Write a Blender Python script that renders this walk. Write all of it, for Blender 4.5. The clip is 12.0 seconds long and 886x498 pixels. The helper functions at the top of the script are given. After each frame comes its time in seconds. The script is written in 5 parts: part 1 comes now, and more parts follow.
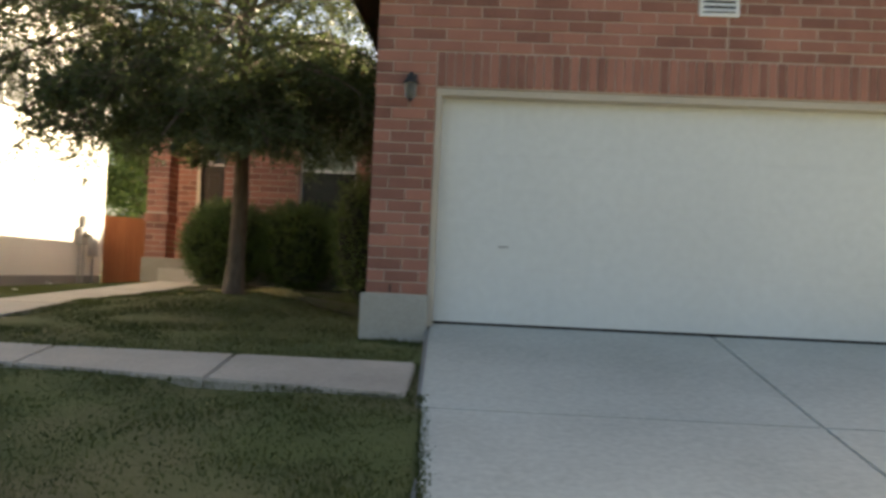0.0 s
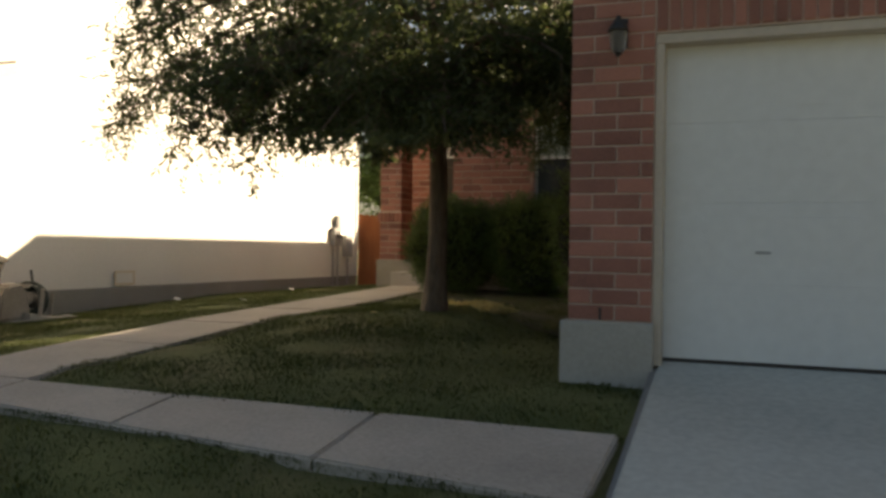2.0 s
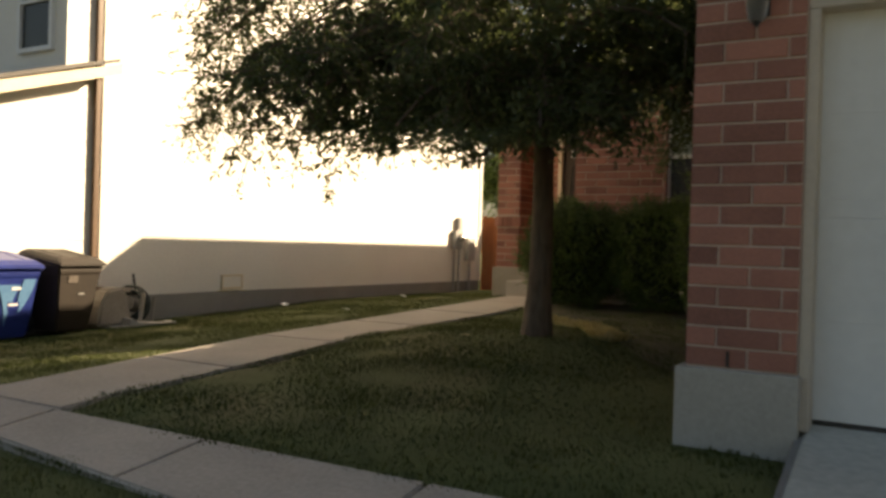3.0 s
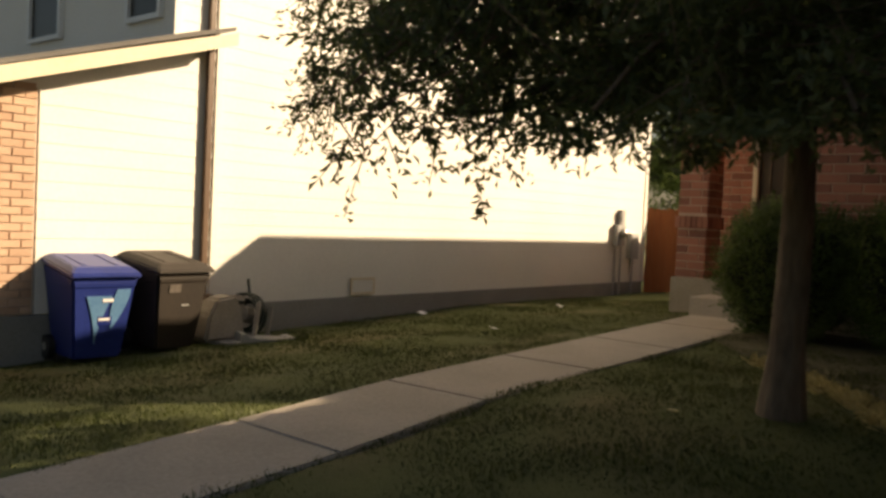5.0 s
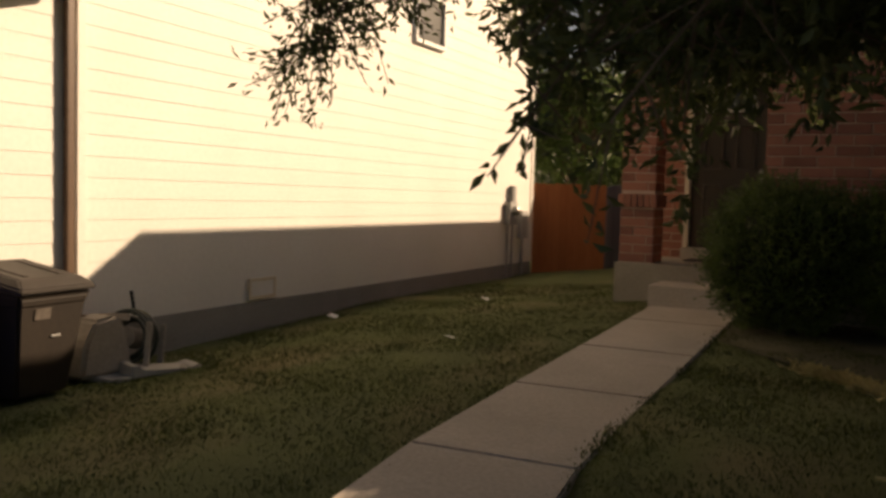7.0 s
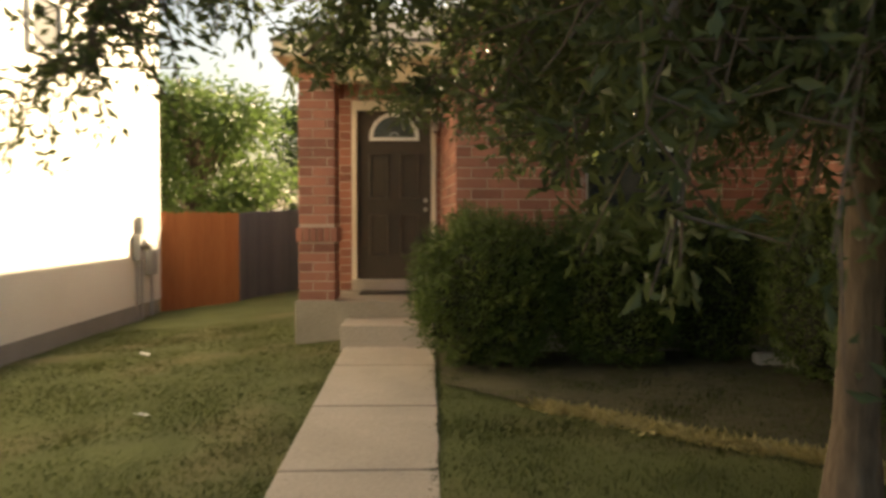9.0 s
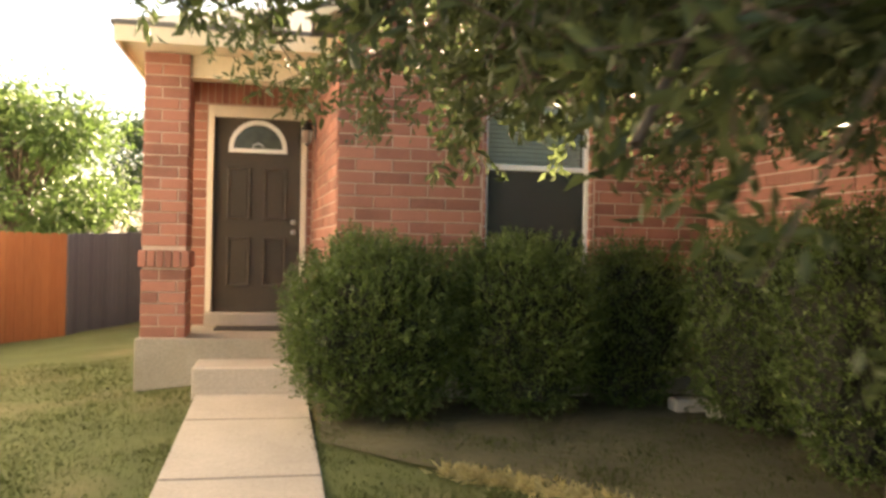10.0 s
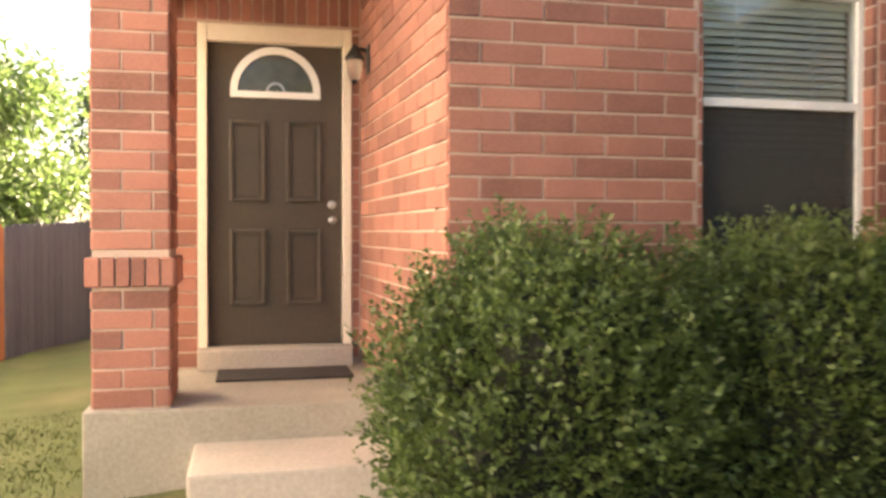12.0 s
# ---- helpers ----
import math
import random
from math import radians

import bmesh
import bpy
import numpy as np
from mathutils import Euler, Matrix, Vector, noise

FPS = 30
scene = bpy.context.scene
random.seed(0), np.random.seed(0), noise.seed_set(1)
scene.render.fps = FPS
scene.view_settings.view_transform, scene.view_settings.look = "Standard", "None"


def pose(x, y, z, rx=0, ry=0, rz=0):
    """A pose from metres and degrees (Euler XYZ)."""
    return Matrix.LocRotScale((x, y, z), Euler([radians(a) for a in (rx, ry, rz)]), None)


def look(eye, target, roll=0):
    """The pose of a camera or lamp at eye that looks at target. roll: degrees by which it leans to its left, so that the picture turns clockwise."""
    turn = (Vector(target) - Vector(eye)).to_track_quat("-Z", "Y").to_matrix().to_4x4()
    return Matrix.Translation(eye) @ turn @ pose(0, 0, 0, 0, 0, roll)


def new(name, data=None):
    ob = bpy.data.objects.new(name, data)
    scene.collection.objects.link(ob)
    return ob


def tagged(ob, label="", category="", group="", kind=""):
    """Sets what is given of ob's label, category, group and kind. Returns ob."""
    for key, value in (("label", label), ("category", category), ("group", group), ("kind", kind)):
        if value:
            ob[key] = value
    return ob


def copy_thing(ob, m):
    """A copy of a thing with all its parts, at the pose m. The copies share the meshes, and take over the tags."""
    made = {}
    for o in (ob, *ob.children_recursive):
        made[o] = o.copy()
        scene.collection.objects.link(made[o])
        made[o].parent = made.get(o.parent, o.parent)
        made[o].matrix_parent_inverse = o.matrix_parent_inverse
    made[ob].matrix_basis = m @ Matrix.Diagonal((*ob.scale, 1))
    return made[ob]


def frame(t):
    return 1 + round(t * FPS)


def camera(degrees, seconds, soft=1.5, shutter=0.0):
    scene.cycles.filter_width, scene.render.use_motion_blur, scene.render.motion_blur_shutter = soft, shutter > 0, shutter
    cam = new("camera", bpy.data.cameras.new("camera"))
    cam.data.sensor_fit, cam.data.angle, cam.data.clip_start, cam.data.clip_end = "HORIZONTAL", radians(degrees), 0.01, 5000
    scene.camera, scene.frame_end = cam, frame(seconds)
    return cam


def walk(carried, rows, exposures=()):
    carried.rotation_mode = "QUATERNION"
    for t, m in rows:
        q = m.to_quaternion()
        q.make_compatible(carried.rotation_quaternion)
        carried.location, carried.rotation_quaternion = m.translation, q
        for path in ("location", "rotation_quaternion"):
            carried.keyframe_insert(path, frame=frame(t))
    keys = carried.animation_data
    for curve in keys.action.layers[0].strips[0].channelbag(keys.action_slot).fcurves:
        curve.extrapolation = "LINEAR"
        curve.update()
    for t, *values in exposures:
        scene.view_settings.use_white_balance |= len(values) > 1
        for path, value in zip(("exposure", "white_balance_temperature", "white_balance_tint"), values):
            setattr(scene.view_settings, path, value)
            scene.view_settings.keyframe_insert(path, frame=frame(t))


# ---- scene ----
import itertools

cam = camera(55.0, 12.0, soft=3.0, shutter=0.4)
PATH = [
    (0, (4.293, -14.111, 0.289), (4.213, -12.114, 0.349), 2.6),
    (0.5, (4.405, -13.754, 0.285), (4.115, -11.775, 0.329), 2.0),
    (1, (4.541, -13.329, 0.293), (4.111, -11.376, 0.333), 1.7),
    (1.5, (4.616, -12.721, 0.479), (4.035, -10.807, 0.484), 1.1),
    (2, (4.594, -12.158, 0.549), (3.867, -10.295, 0.55), 0.9),
    (2.5, (4.566, -11.665, 0.606), (3.689, -9.867, 0.607), 0.9),
    (3, (4.486, -11.063, 0.683), (3.463, -9.344, 0.673), 1.7),
    (5, (3.147, -9.476, 0.983), (1.858, -7.948, 0.908), 2.8),
    (5.5, (2.592, -9.106, 1.011), (1.299, -7.583, 0.91), 2.4),
    (6, (2.042, -8.933, 1.045), (0.817, -7.357, 0.927), 2.1),
    (6.5, (1.517, -8.805, 1.043), (0.42, -7.138, 0.922), 1.9),
    (8.5, (-0.12, -8.9, 1.2), (-0.29, -6.91, 1.092), 0.4),
    (9, (-0.272, -8.28, 1.24), (-0.236, -6.281, 1.17), 0.0),
    (9.5, (-0.405, -7.82, 1.215), (-0.146, -5.838, 1.19), 0.1),
    (10, (-0.5, -7.072, 1.183), (-0.11, -5.11, 1.19), 1.1),
    (10.5, (-0.548, -6.257, 1.172), (-0.116, -4.304, 1.196), 1.3),
    (11, (-0.672, -5.398, 1.263), (-0.209, -3.452, 1.257), 0.4),
    (11.5, (-0.76, -4.498, 1.281), (-0.313, -2.549, 1.261), 0.2),
    (12, (-0.875, -3.736, 1.281), (-0.428, -1.787, 1.242), 0.1),
]
EXPOSURES = [(0, 2.45, 7200, 10), (0.5, 2.12, 7200, 10), (1.5, 1.85, 7300, 10), (2, 1.58, 7400, 10), (3, 1.55, 7800, 11), (5, 1.03, 7900, 12), (6.5, 0.52, 8100, 19), (8.5, 1.22, 8300, 14), (9.5, 3.22, 8000, 5), (10, 3.4, 7600, 12), (10.5, 4.0, 7400, 10), (11, 4.22, 7500, 10), (11.5, 4.25, 7400, 10), (12, 3.9, 7000, 17)]
walk(cam, [(t, look(eye, target, roll)) for t, eye, target, roll in PATH], EXPOSURES)

# ---- light: low evening sun behind the house, open sky ----
SUN = Vector((1.0, 1.262, 0.815)).normalized()
world = bpy.data.worlds.new("sky")
scene.world = world
world.use_nodes = True
wn = world.node_tree
sky = wn.nodes.new("ShaderNodeTexSky")
sky.sky_type, sky.sun_disc = "NISHITA", False
sky.dust_density, sky.air_density = 3.0, 1.0
sky.sun_elevation, sky.sun_rotation = math.asin(SUN.z), math.atan2(SUN.x, SUN.y)
wn.links.new(sky.outputs[0], wn.nodes["Background"].inputs[0])
wn.nodes["Background"].inputs[1].default_value = 0.045
sun_data = bpy.data.lights.new("sun", "SUN")
sun_data.energy, sun_data.angle, sun_data.color = 5.0, radians(0.6), (1.0, 0.84, 0.64)
sun = new("sun", sun_data)
sun.matrix_world = look(SUN * 40, (0, 0, 0))


# ---- materials ----
def material(name, dark, light, rough=0.8, grain=30.0, blotch=2.0, bump=0.3, metal=0.0, spread=0.0, depth=0.004, stretch=(1, 1, 1)):
    """Colour between dark and light by grain and blotches; spread varies whole pieces."""
    m = bpy.data.materials.new(name)
    m.use_nodes = True
    t = m.node_tree
    n, l = t.nodes, t.links
    b = n["Principled BSDF"]
    b.inputs["Roughness"].default_value, b.inputs["Metallic"].default_value = rough, metal
    co = n.new("ShaderNodeTexCoord")
    mp = n.new("ShaderNodeMapping")
    mp.inputs["Scale"].default_value = stretch
    geo = n.new("ShaderNodeNewGeometry")
    l.new(geo.outputs["Position"], mp.inputs["Vector"])
    fine, wide = n.new("ShaderNodeTexNoise"), n.new("ShaderNodeTexNoise")
    fine.inputs["Scale"].default_value, wide.inputs["Scale"].default_value = grain, blotch
    fine.inputs["Detail"].default_value, wide.inputs["Detail"].default_value = 4, 3
    l.new(mp.outputs[0], fine.inputs["Vector"])
    l.new(mp.outputs[0], wide.inputs["Vector"])
    mixed = n.new("ShaderNodeMath")
    mixed.operation = "ADD"
    l.new(fine.outputs[0], mixed.inputs[0])
    l.new(wide.outputs[0], mixed.inputs[1])
    value = mixed.outputs[0]
    if spread:
        info = n.new("ShaderNodeObjectInfo")
        total = n.new("ShaderNodeMath")
        total.operation = "ADD"
        l.new(info.outputs["Random"], total.inputs[0])
        l.new(geo.outputs["Random Per Island"], total.inputs[1])
        wrap = n.new("ShaderNodeMath")
        wrap.operation = "FRACT"
        l.new(total.outputs[0], wrap.inputs[0])
        push = n.new("ShaderNodeMath")
        push.operation = "MULTIPLY_ADD"
        l.new(wrap.outputs[0], push.inputs[0])
        push.inputs[1].default_value = spread
        l.new(value, push.inputs[2])
        value = push.outputs[0]
    span = n.new("ShaderNodeMapRange")
    span.inputs["From Min"].default_value, span.inputs["From Max"].default_value = 0.65, 1.35 + spread
    l.new(value, span.inputs["Value"])
    mix = n.new("ShaderNodeMix")
    mix.data_type = "RGBA"
    mix.inputs["A"].default_value, mix.inputs["B"].default_value = (*dark, 1), (*light, 1)
    l.new(span.outputs[0], mix.inputs["Factor"])
    l.new(mix.outputs["Result"], b.inputs["Base Color"])
    if bump:
        bp = n.new("ShaderNodeBump")
        bp.inputs["Strength"].default_value, bp.inputs["Distance"].default_value = bump, depth
        l.new(fine.outputs[0], bp.inputs["Height"])
        l.new(bp.outputs[0], b.inputs["Normal"])
    return m


def leaf_material(name, dark, light, glow=0.35):
    """Thin leaves, which let part of the light through."""
    m = material(name, dark, light, 0.45, 9, 1.2, 0, spread=0.8)
    t = m.node_tree
    b = t.nodes["Principled BSDF"]
    tr = t.nodes.new("ShaderNodeBsdfTranslucent")
    mixer = t.nodes.new("ShaderNodeMixShader")
    mixer.inputs[0].default_value = glow
    col = b.inputs["Base Color"].links[0].from_socket
    t.links.new(col, tr.inputs["Color"])
    t.links.new(b.outputs[0], mixer.inputs[1])
    t.links.new(tr.outputs[0], mixer.inputs[2])
    t.links.new(mixer.outputs[0], t.nodes["Material Output"].inputs[0])
    return m


def glass_material(name, tint, rough=0.02):
    m = bpy.data.materials.new(name)
    m.use_nodes = True
    b = m.node_tree.nodes["Principled BSDF"]
    b.inputs["Base Color"].default_value, b.inputs["Roughness"].default_value = (*tint, 1), rough
    b.inputs["Transmission Weight"].default_value = 1.0
    return m


BRICK = material("red_brick", (0.17, 0.074, 0.055), (0.44, 0.190, 0.135), 0.85, 60, 3, 0.5, spread=1.0)
BRICK2 = material("tan_brick", (0.40, 0.25, 0.17), (0.60, 0.43, 0.31), 0.85, 60, 3, 0.5, spread=0.9)
MORTAR = material("mortar", (0.42, 0.315, 0.25), (0.58, 0.455, 0.37), 0.95, 80, 3, 0.5)
CONCRETE = material("concrete", (0.35, 0.33, 0.285), (0.45, 0.425, 0.375), 0.9, 45, 1.6, 0.25)
DARK_CONCRETE = material("stained_concrete", (0.19, 0.185, 0.17), (0.29, 0.28, 0.26), 0.9, 35, 1.5, 0.4)
PORCH = material("porch_concrete", (0.23, 0.205, 0.165), (0.37, 0.33, 0.27), 0.9, 45, 2.2, 0.35)
WALK = material("walk_concrete", (0.34, 0.30, 0.25), (0.50, 0.44, 0.37), 0.9, 40, 1.4, 0.45)
DRIVE = material("driveway_concrete", (0.385, 0.39, 0.345), (0.55, 0.555, 0.495), 0.9, 22, 0.8, 0.2)
SIDING = material("cream_siding", (0.70, 0.68, 0.625), (0.80, 0.78, 0.72), 0.6, 25, 1.0, 0.1, spread=0.08)
CREAM = material("cream_trim", (0.62, 0.53, 0.38), (0.72, 0.63, 0.47), 0.6, 25, 1.5, 0.1)
TAUPE = material("taupe_trim", (0.42, 0.365, 0.29), (0.52, 0.455, 0.37), 0.6, 25, 1.5, 0.1)
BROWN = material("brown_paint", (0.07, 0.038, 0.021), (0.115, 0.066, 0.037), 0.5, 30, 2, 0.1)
WHITE = material("white_paint", (0.72, 0.72, 0.70), (0.82, 0.82, 0.80), 0.5, 25, 1.2, 0.08)
BRIGHT = material("bright_white_paint", (0.82, 0.83, 0.80), (0.88, 0.89, 0.86), 0.45, 25, 1.2, 0.05)
FRAME = material("door_frame_paint", (0.68, 0.61, 0.49), (0.78, 0.71, 0.59), 0.5, 25, 1.5, 0.08)
DOOR_WHITE = material("garage_door_paint", (0.60, 0.61, 0.59), (0.68, 0.69, 0.67), 0.45, 12, 0.8, 0.05)
DOOR = material("dark_door_paint", (0.048, 0.036, 0.023), (0.074, 0.057, 0.037), 0.45, 40, 2, 0.1)
# Lighter than the leaf: highlights on the panel edges put into the colour.
DOOR_EDGE = material("worn_door_moulding", (0.06, 0.047, 0.032), (0.10, 0.08, 0.055), 0.3, 40, 4, 0.1)
METAL = material("worn_metal", (0.35, 0.34, 0.32), (0.5, 0.49, 0.47), 0.35, 40, 3, 0.1, metal=0.9)
GREY = material("grey_paint", (0.28, 0.28, 0.27), (0.38, 0.38, 0.37), 0.55, 30, 2, 0.1)
BLACK = material("black_paint", (0.012, 0.012, 0.012), (0.03, 0.03, 0.028), 0.45, 30, 2, 0.1)
MAT = material("door_mat_fibre", (0.018, 0.014, 0.012), (0.045, 0.036, 0.03), 0.95, 150, 6, 0.8)
SHINGLE = material("roof_shingles", (0.10, 0.095, 0.09), (0.19, 0.18, 0.165), 0.95, 50, 2, 0.6, spread=0.5)
BLUE = material("blue_plastic", (0.010, 0.022, 0.14), (0.020, 0.038, 0.21), 0.38, 30, 2, 0.1)
BLUE_LIGHT = material("pale_blue_print", (0.07, 0.18, 0.34), (0.12, 0.26, 0.43), 0.5, 30, 4, 0)
BADGE = material("worn_print", (0.07, 0.058, 0.048), (0.16, 0.135, 0.115), 0.6, 20, 14, 0)
BIN_BROWN = material("brown_plastic", (0.011, 0.0075, 0.005), (0.026, 0.018, 0.012), 0.6, 30, 2, 0.1)
FENCE = material("cedar_fence", (0.30, 0.10, 0.035), (0.45, 0.17, 0.065), 0.8, 35, 2, 0.4, spread=0.4, stretch=(1, 1, 0.12))
FENCE_GREY = material("weathered_fence", (0.10, 0.10, 0.112), (0.185, 0.18, 0.195), 0.9, 35, 2, 0.4, spread=0.4, stretch=(1, 1, 0.12))
BARK = material("bark", (0.07, 0.05, 0.035), (0.19, 0.14, 0.10), 0.95, 22, 4, 1.0, depth=0.02, stretch=(1, 1, 0.3))
SOIL = material("bare_soil", (0.055, 0.052, 0.024), (0.115, 0.10, 0.05), 1.0, 30, 3, 0.8, depth=0.02)
OAK = leaf_material("oak_leaf", (0.046, 0.068, 0.022), (0.135, 0.16, 0.062), 0.5)
BOX = leaf_material("hedge_leaf", (0.016, 0.038, 0.007), (0.175, 0.245, 0.062), 0.3)
GARDEN = leaf_material("garden_tree_leaf", (0.06, 0.11, 0.025), (0.16, 0.23, 0.065), 0.45)
FAR_LEAF = leaf_material("far_tree_leaf", (0.03, 0.06, 0.02), (0.07, 0.11, 0.04), 0.35)
# One dark colour standing in for shade, in the bushes and behind the window.
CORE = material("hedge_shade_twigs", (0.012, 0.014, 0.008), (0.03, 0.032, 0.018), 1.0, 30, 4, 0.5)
BLADE = leaf_material("grass_blade", (0.058, 0.076, 0.017), (0.114, 0.138, 0.036), 0.45)
GLASS = glass_material("window_glass", (0.85, 0.9, 0.88))
SCREEN = material("dark_insect_screen", (0.02, 0.022, 0.02), (0.035, 0.038, 0.034), 0.35, 90, 2, 0.05)
BLIND = material("blind_slat", (0.68, 0.72, 0.66), (0.78, 0.82, 0.76), 0.5, 20, 2, 0)
FADED = material("faded_cream_plastic", (0.26, 0.23, 0.19), (0.38, 0.34, 0.29), 0.7, 30, 4, 0.2)
HOSE = material("dark_green_hose", (0.012, 0.02, 0.014), (0.03, 0.045, 0.03), 0.4, 30, 3, 0.1)


def mesh_material():
    """Fine dark insect mesh, partly seen through."""
    m = material("insect_mesh", (0.042, 0.047, 0.046), (0.062, 0.068, 0.066), 0.4, 90, 2, 0.05)
    t = m.node_tree
    clear, mixer = t.nodes.new("ShaderNodeBsdfTransparent"), t.nodes.new("ShaderNodeMixShader")
    mixer.inputs[0].default_value = 0.34
    t.links.new(t.nodes["Principled BSDF"].outputs[0], mixer.inputs[1])
    t.links.new(clear.outputs[0], mixer.inputs[2])
    t.links.new(mixer.outputs[0], t.nodes["Material Output"].inputs[0])
    return m


MESH = mesh_material()


def lawn_material():
    """Mown grass: green, worn to straw in patches."""
    m = material("lawn", (0.058, 0.073, 0.017), (0.110, 0.127, 0.035), 1.0, 70, 2.2, 0.5, depth=0.02)
    t = m.node_tree
    n, l = t.nodes, t.links
    b = n["Principled BSDF"]
    green = b.inputs["Base Color"].links[0].from_socket
    geo = n.new("ShaderNodeNewGeometry")
    worn = n.new("ShaderNodeTexNoise")
    worn.inputs["Scale"].default_value, worn.inputs["Detail"].default_value = 0.8, 5
    l.new(geo.outputs["Position"], worn.inputs["Vector"])
    ramp = n.new("ShaderNodeMapRange")
    ramp.inputs["From Min"].default_value, ramp.inputs["From Max"].default_value = 0.50, 0.85
    l.new(worn.outputs[0], ramp.inputs["Value"])
    mix = n.new("ShaderNodeMix")
    mix.data_type = "RGBA"
    mix.inputs["B"].default_value = (0.20, 0.15, 0.075, 1)
    l.new(ramp.outputs[0], mix.inputs["Factor"])
    l.new(green, mix.inputs["A"])
    l.new(mix.outputs["Result"], b.inputs["Base Color"])
    return m


LAWN = lawn_material()
STRAW = leaf_material("dry_straw", (0.38, 0.33, 0.13), (0.64, 0.55, 0.28), 0.35)


# ---- building helpers ----
def mesh_of(name, bm, mat):
    me = bpy.data.meshes.new(name)
    bm.to_mesh(me)
    bm.free()
    me.materials.append(mat)
    return me


def part(name, bm, mat, parent=None, label=""):
    """One mesh object from a bmesh, under a thing or a part."""
    ob = new(name, mesh_of(name, bm, mat))
    ob.parent = parent
    if label:
        tagged(ob, label)
    return ob


def thing(name, place, label, category, group="", kind=""):
    ob = new(name)
    ob.location = place
    ob.empty_display_size = 0.1
    return tagged(ob, label, category, group, kind)


def add_box(bm, lo, hi, bevel=0.0):
    lo, hi = Vector(lo), Vector(hi)
    got = bmesh.ops.create_cube(bm, size=1.0, matrix=Matrix.Translation((lo + hi) / 2) @ Matrix.Diagonal((*(hi - lo), 1)))
    if bevel:
        edges = {e for v in got["verts"] for e in v.link_edges}
        bmesh.ops.bevel(bm, geom=list(edges), offset=bevel, segments=2, affect="EDGES", profile=0.6)
    return bm


def box(lo, hi, bevel=0.0):
    return add_box(bmesh.new(), lo, hi, bevel)


def boxes(rows, bevel=0.0):
    bm = bmesh.new()
    for lo, hi in rows:
        add_box(bm, lo, hi, bevel)
    return bm


def add_rod(bm, a, b, r1, r2=None, sides=12):
    a, b = Vector(a), Vector(b)
    m = (b - a).to_track_quat("Z", "Y").to_matrix().to_4x4()
    bmesh.ops.create_cone(bm, cap_ends=True, segments=sides, radius1=r1, radius2=r1 if r2 is None else r2, depth=(b - a).length,
                          matrix=Matrix.Translation((a + b) / 2) @ m)
    return bm


def rod(a, b, r1, r2=None, sides=12):
    return add_rod(bmesh.new(), a, b, r1, r2, sides)


def prism(outline, axis, a, b):
    """An outline of (u, v) pairs drawn out along an axis: x gives (y, z) outlines, y gives (x, z), z gives (x, y)."""
    bm = bmesh.new()
    put = {"x": lambda u, v, w: (w, u, v), "y": lambda u, v, w: (u, w, v), "z": lambda u, v, w: (u, v, w)}[axis]
    ends = [[bm.verts.new(put(u, v, w)) for u, v in outline] for w in (a, b)]
    bm.faces.new(ends[0])
    bm.faces.new(ends[1][::-1])
    for i in range(len(outline)):
        j = (i + 1) % len(outline)
        bm.faces.new((ends[0][j], ends[0][i], ends[1][i], ends[1][j]))
    bmesh.ops.recalc_face_normals(bm, faces=bm.faces)
    return bm


def piece_mesh(name, mat):
    """A unit piece, its front face (towards -y) slightly smaller than its back."""
    bm = bmesh.new()
    back = [bm.verts.new((x, 0.5, z)) for x, z in ((-0.5, -0.5), (0.5, -0.5), (0.5, 0.5), (-0.5, 0.5))]
    mid = [bm.verts.new((x, -0.2, z)) for x, z in ((-0.5, -0.5), (0.5, -0.5), (0.5, 0.5), (-0.5, 0.5))]
    front = [bm.verts.new((x * 0.97, -0.5, z * 0.92)) for x, z in ((-0.5, -0.5), (0.5, -0.5), (0.5, 0.5), (-0.5, 0.5))]
    bm.faces.new(front)
    for a, b in ((mid, front), (back, mid)):
        for i in range(4):
            bm.faces.new((a[i], a[(i + 1) % 4], b[(i + 1) % 4], b[i]))
    bmesh.ops.recalc_face_normals(bm, faces=bm.faces)
    return mesh_of(name, bm, mat)


def ground_z(x, y):
    """The lie of the land: a slope up from the street, falling towards the neighbour, a low rise round the tree."""
    z = -0.02 + 0.035 * (min(y, 0.6) - 0.6)
    if y < -7.5:
        z = -0.3035 - 0.13 * (-7.5 - max(y, -15.0))
    if x < -1.0:
        z -= 0.075 * (-1.0 - max(x, -5.0))
    z += 0.21 * math.exp(-((x - 1.6) ** 2 + (y + 4.5) ** 2) / 1.8)
    return z


def drive_edge(y):
    return 3.89 + 0.07 * max(-7.7 - y, 0)


def walk_shift(y):
    """The front walk bears slightly to the right on its way down to the cross walk."""
    return 0.14 * min(max((-4.9 - y) / 1.4, 0.0), 1.0)


def bed_z(x, y):
    """How far the soil is dug down under the paving."""
    if drive_edge(y) + 0.12 < x < 8.75 and -14.9 < y < -6.3:
        return 0.16
    if -1.05 < x - walk_shift(y) < -0.28 and -7.9 < y < 0.8 or -1.05 < x < 3.8 and -8.25 - 0.105 * x < y < -7.95:
        return 0.06
    return 0.0


def bed_edge(x):
    """Where the lawn ends at the planting bed in front of the house."""
    return float(np.interp(x, (-0.2, 0.3, 1.0, 1.5, 2.0, 2.6, 3.3), (-1.3, -1.85, -2.5, -3.35, -4.2, -4.95, -5.3)))


def drive_z(y):
    return -0.15 - 0.15 * min(-6.5 - y, 3.0) - 0.13 * max(-6.5 - y - 3.0, 0) if y > -15 else -1.32


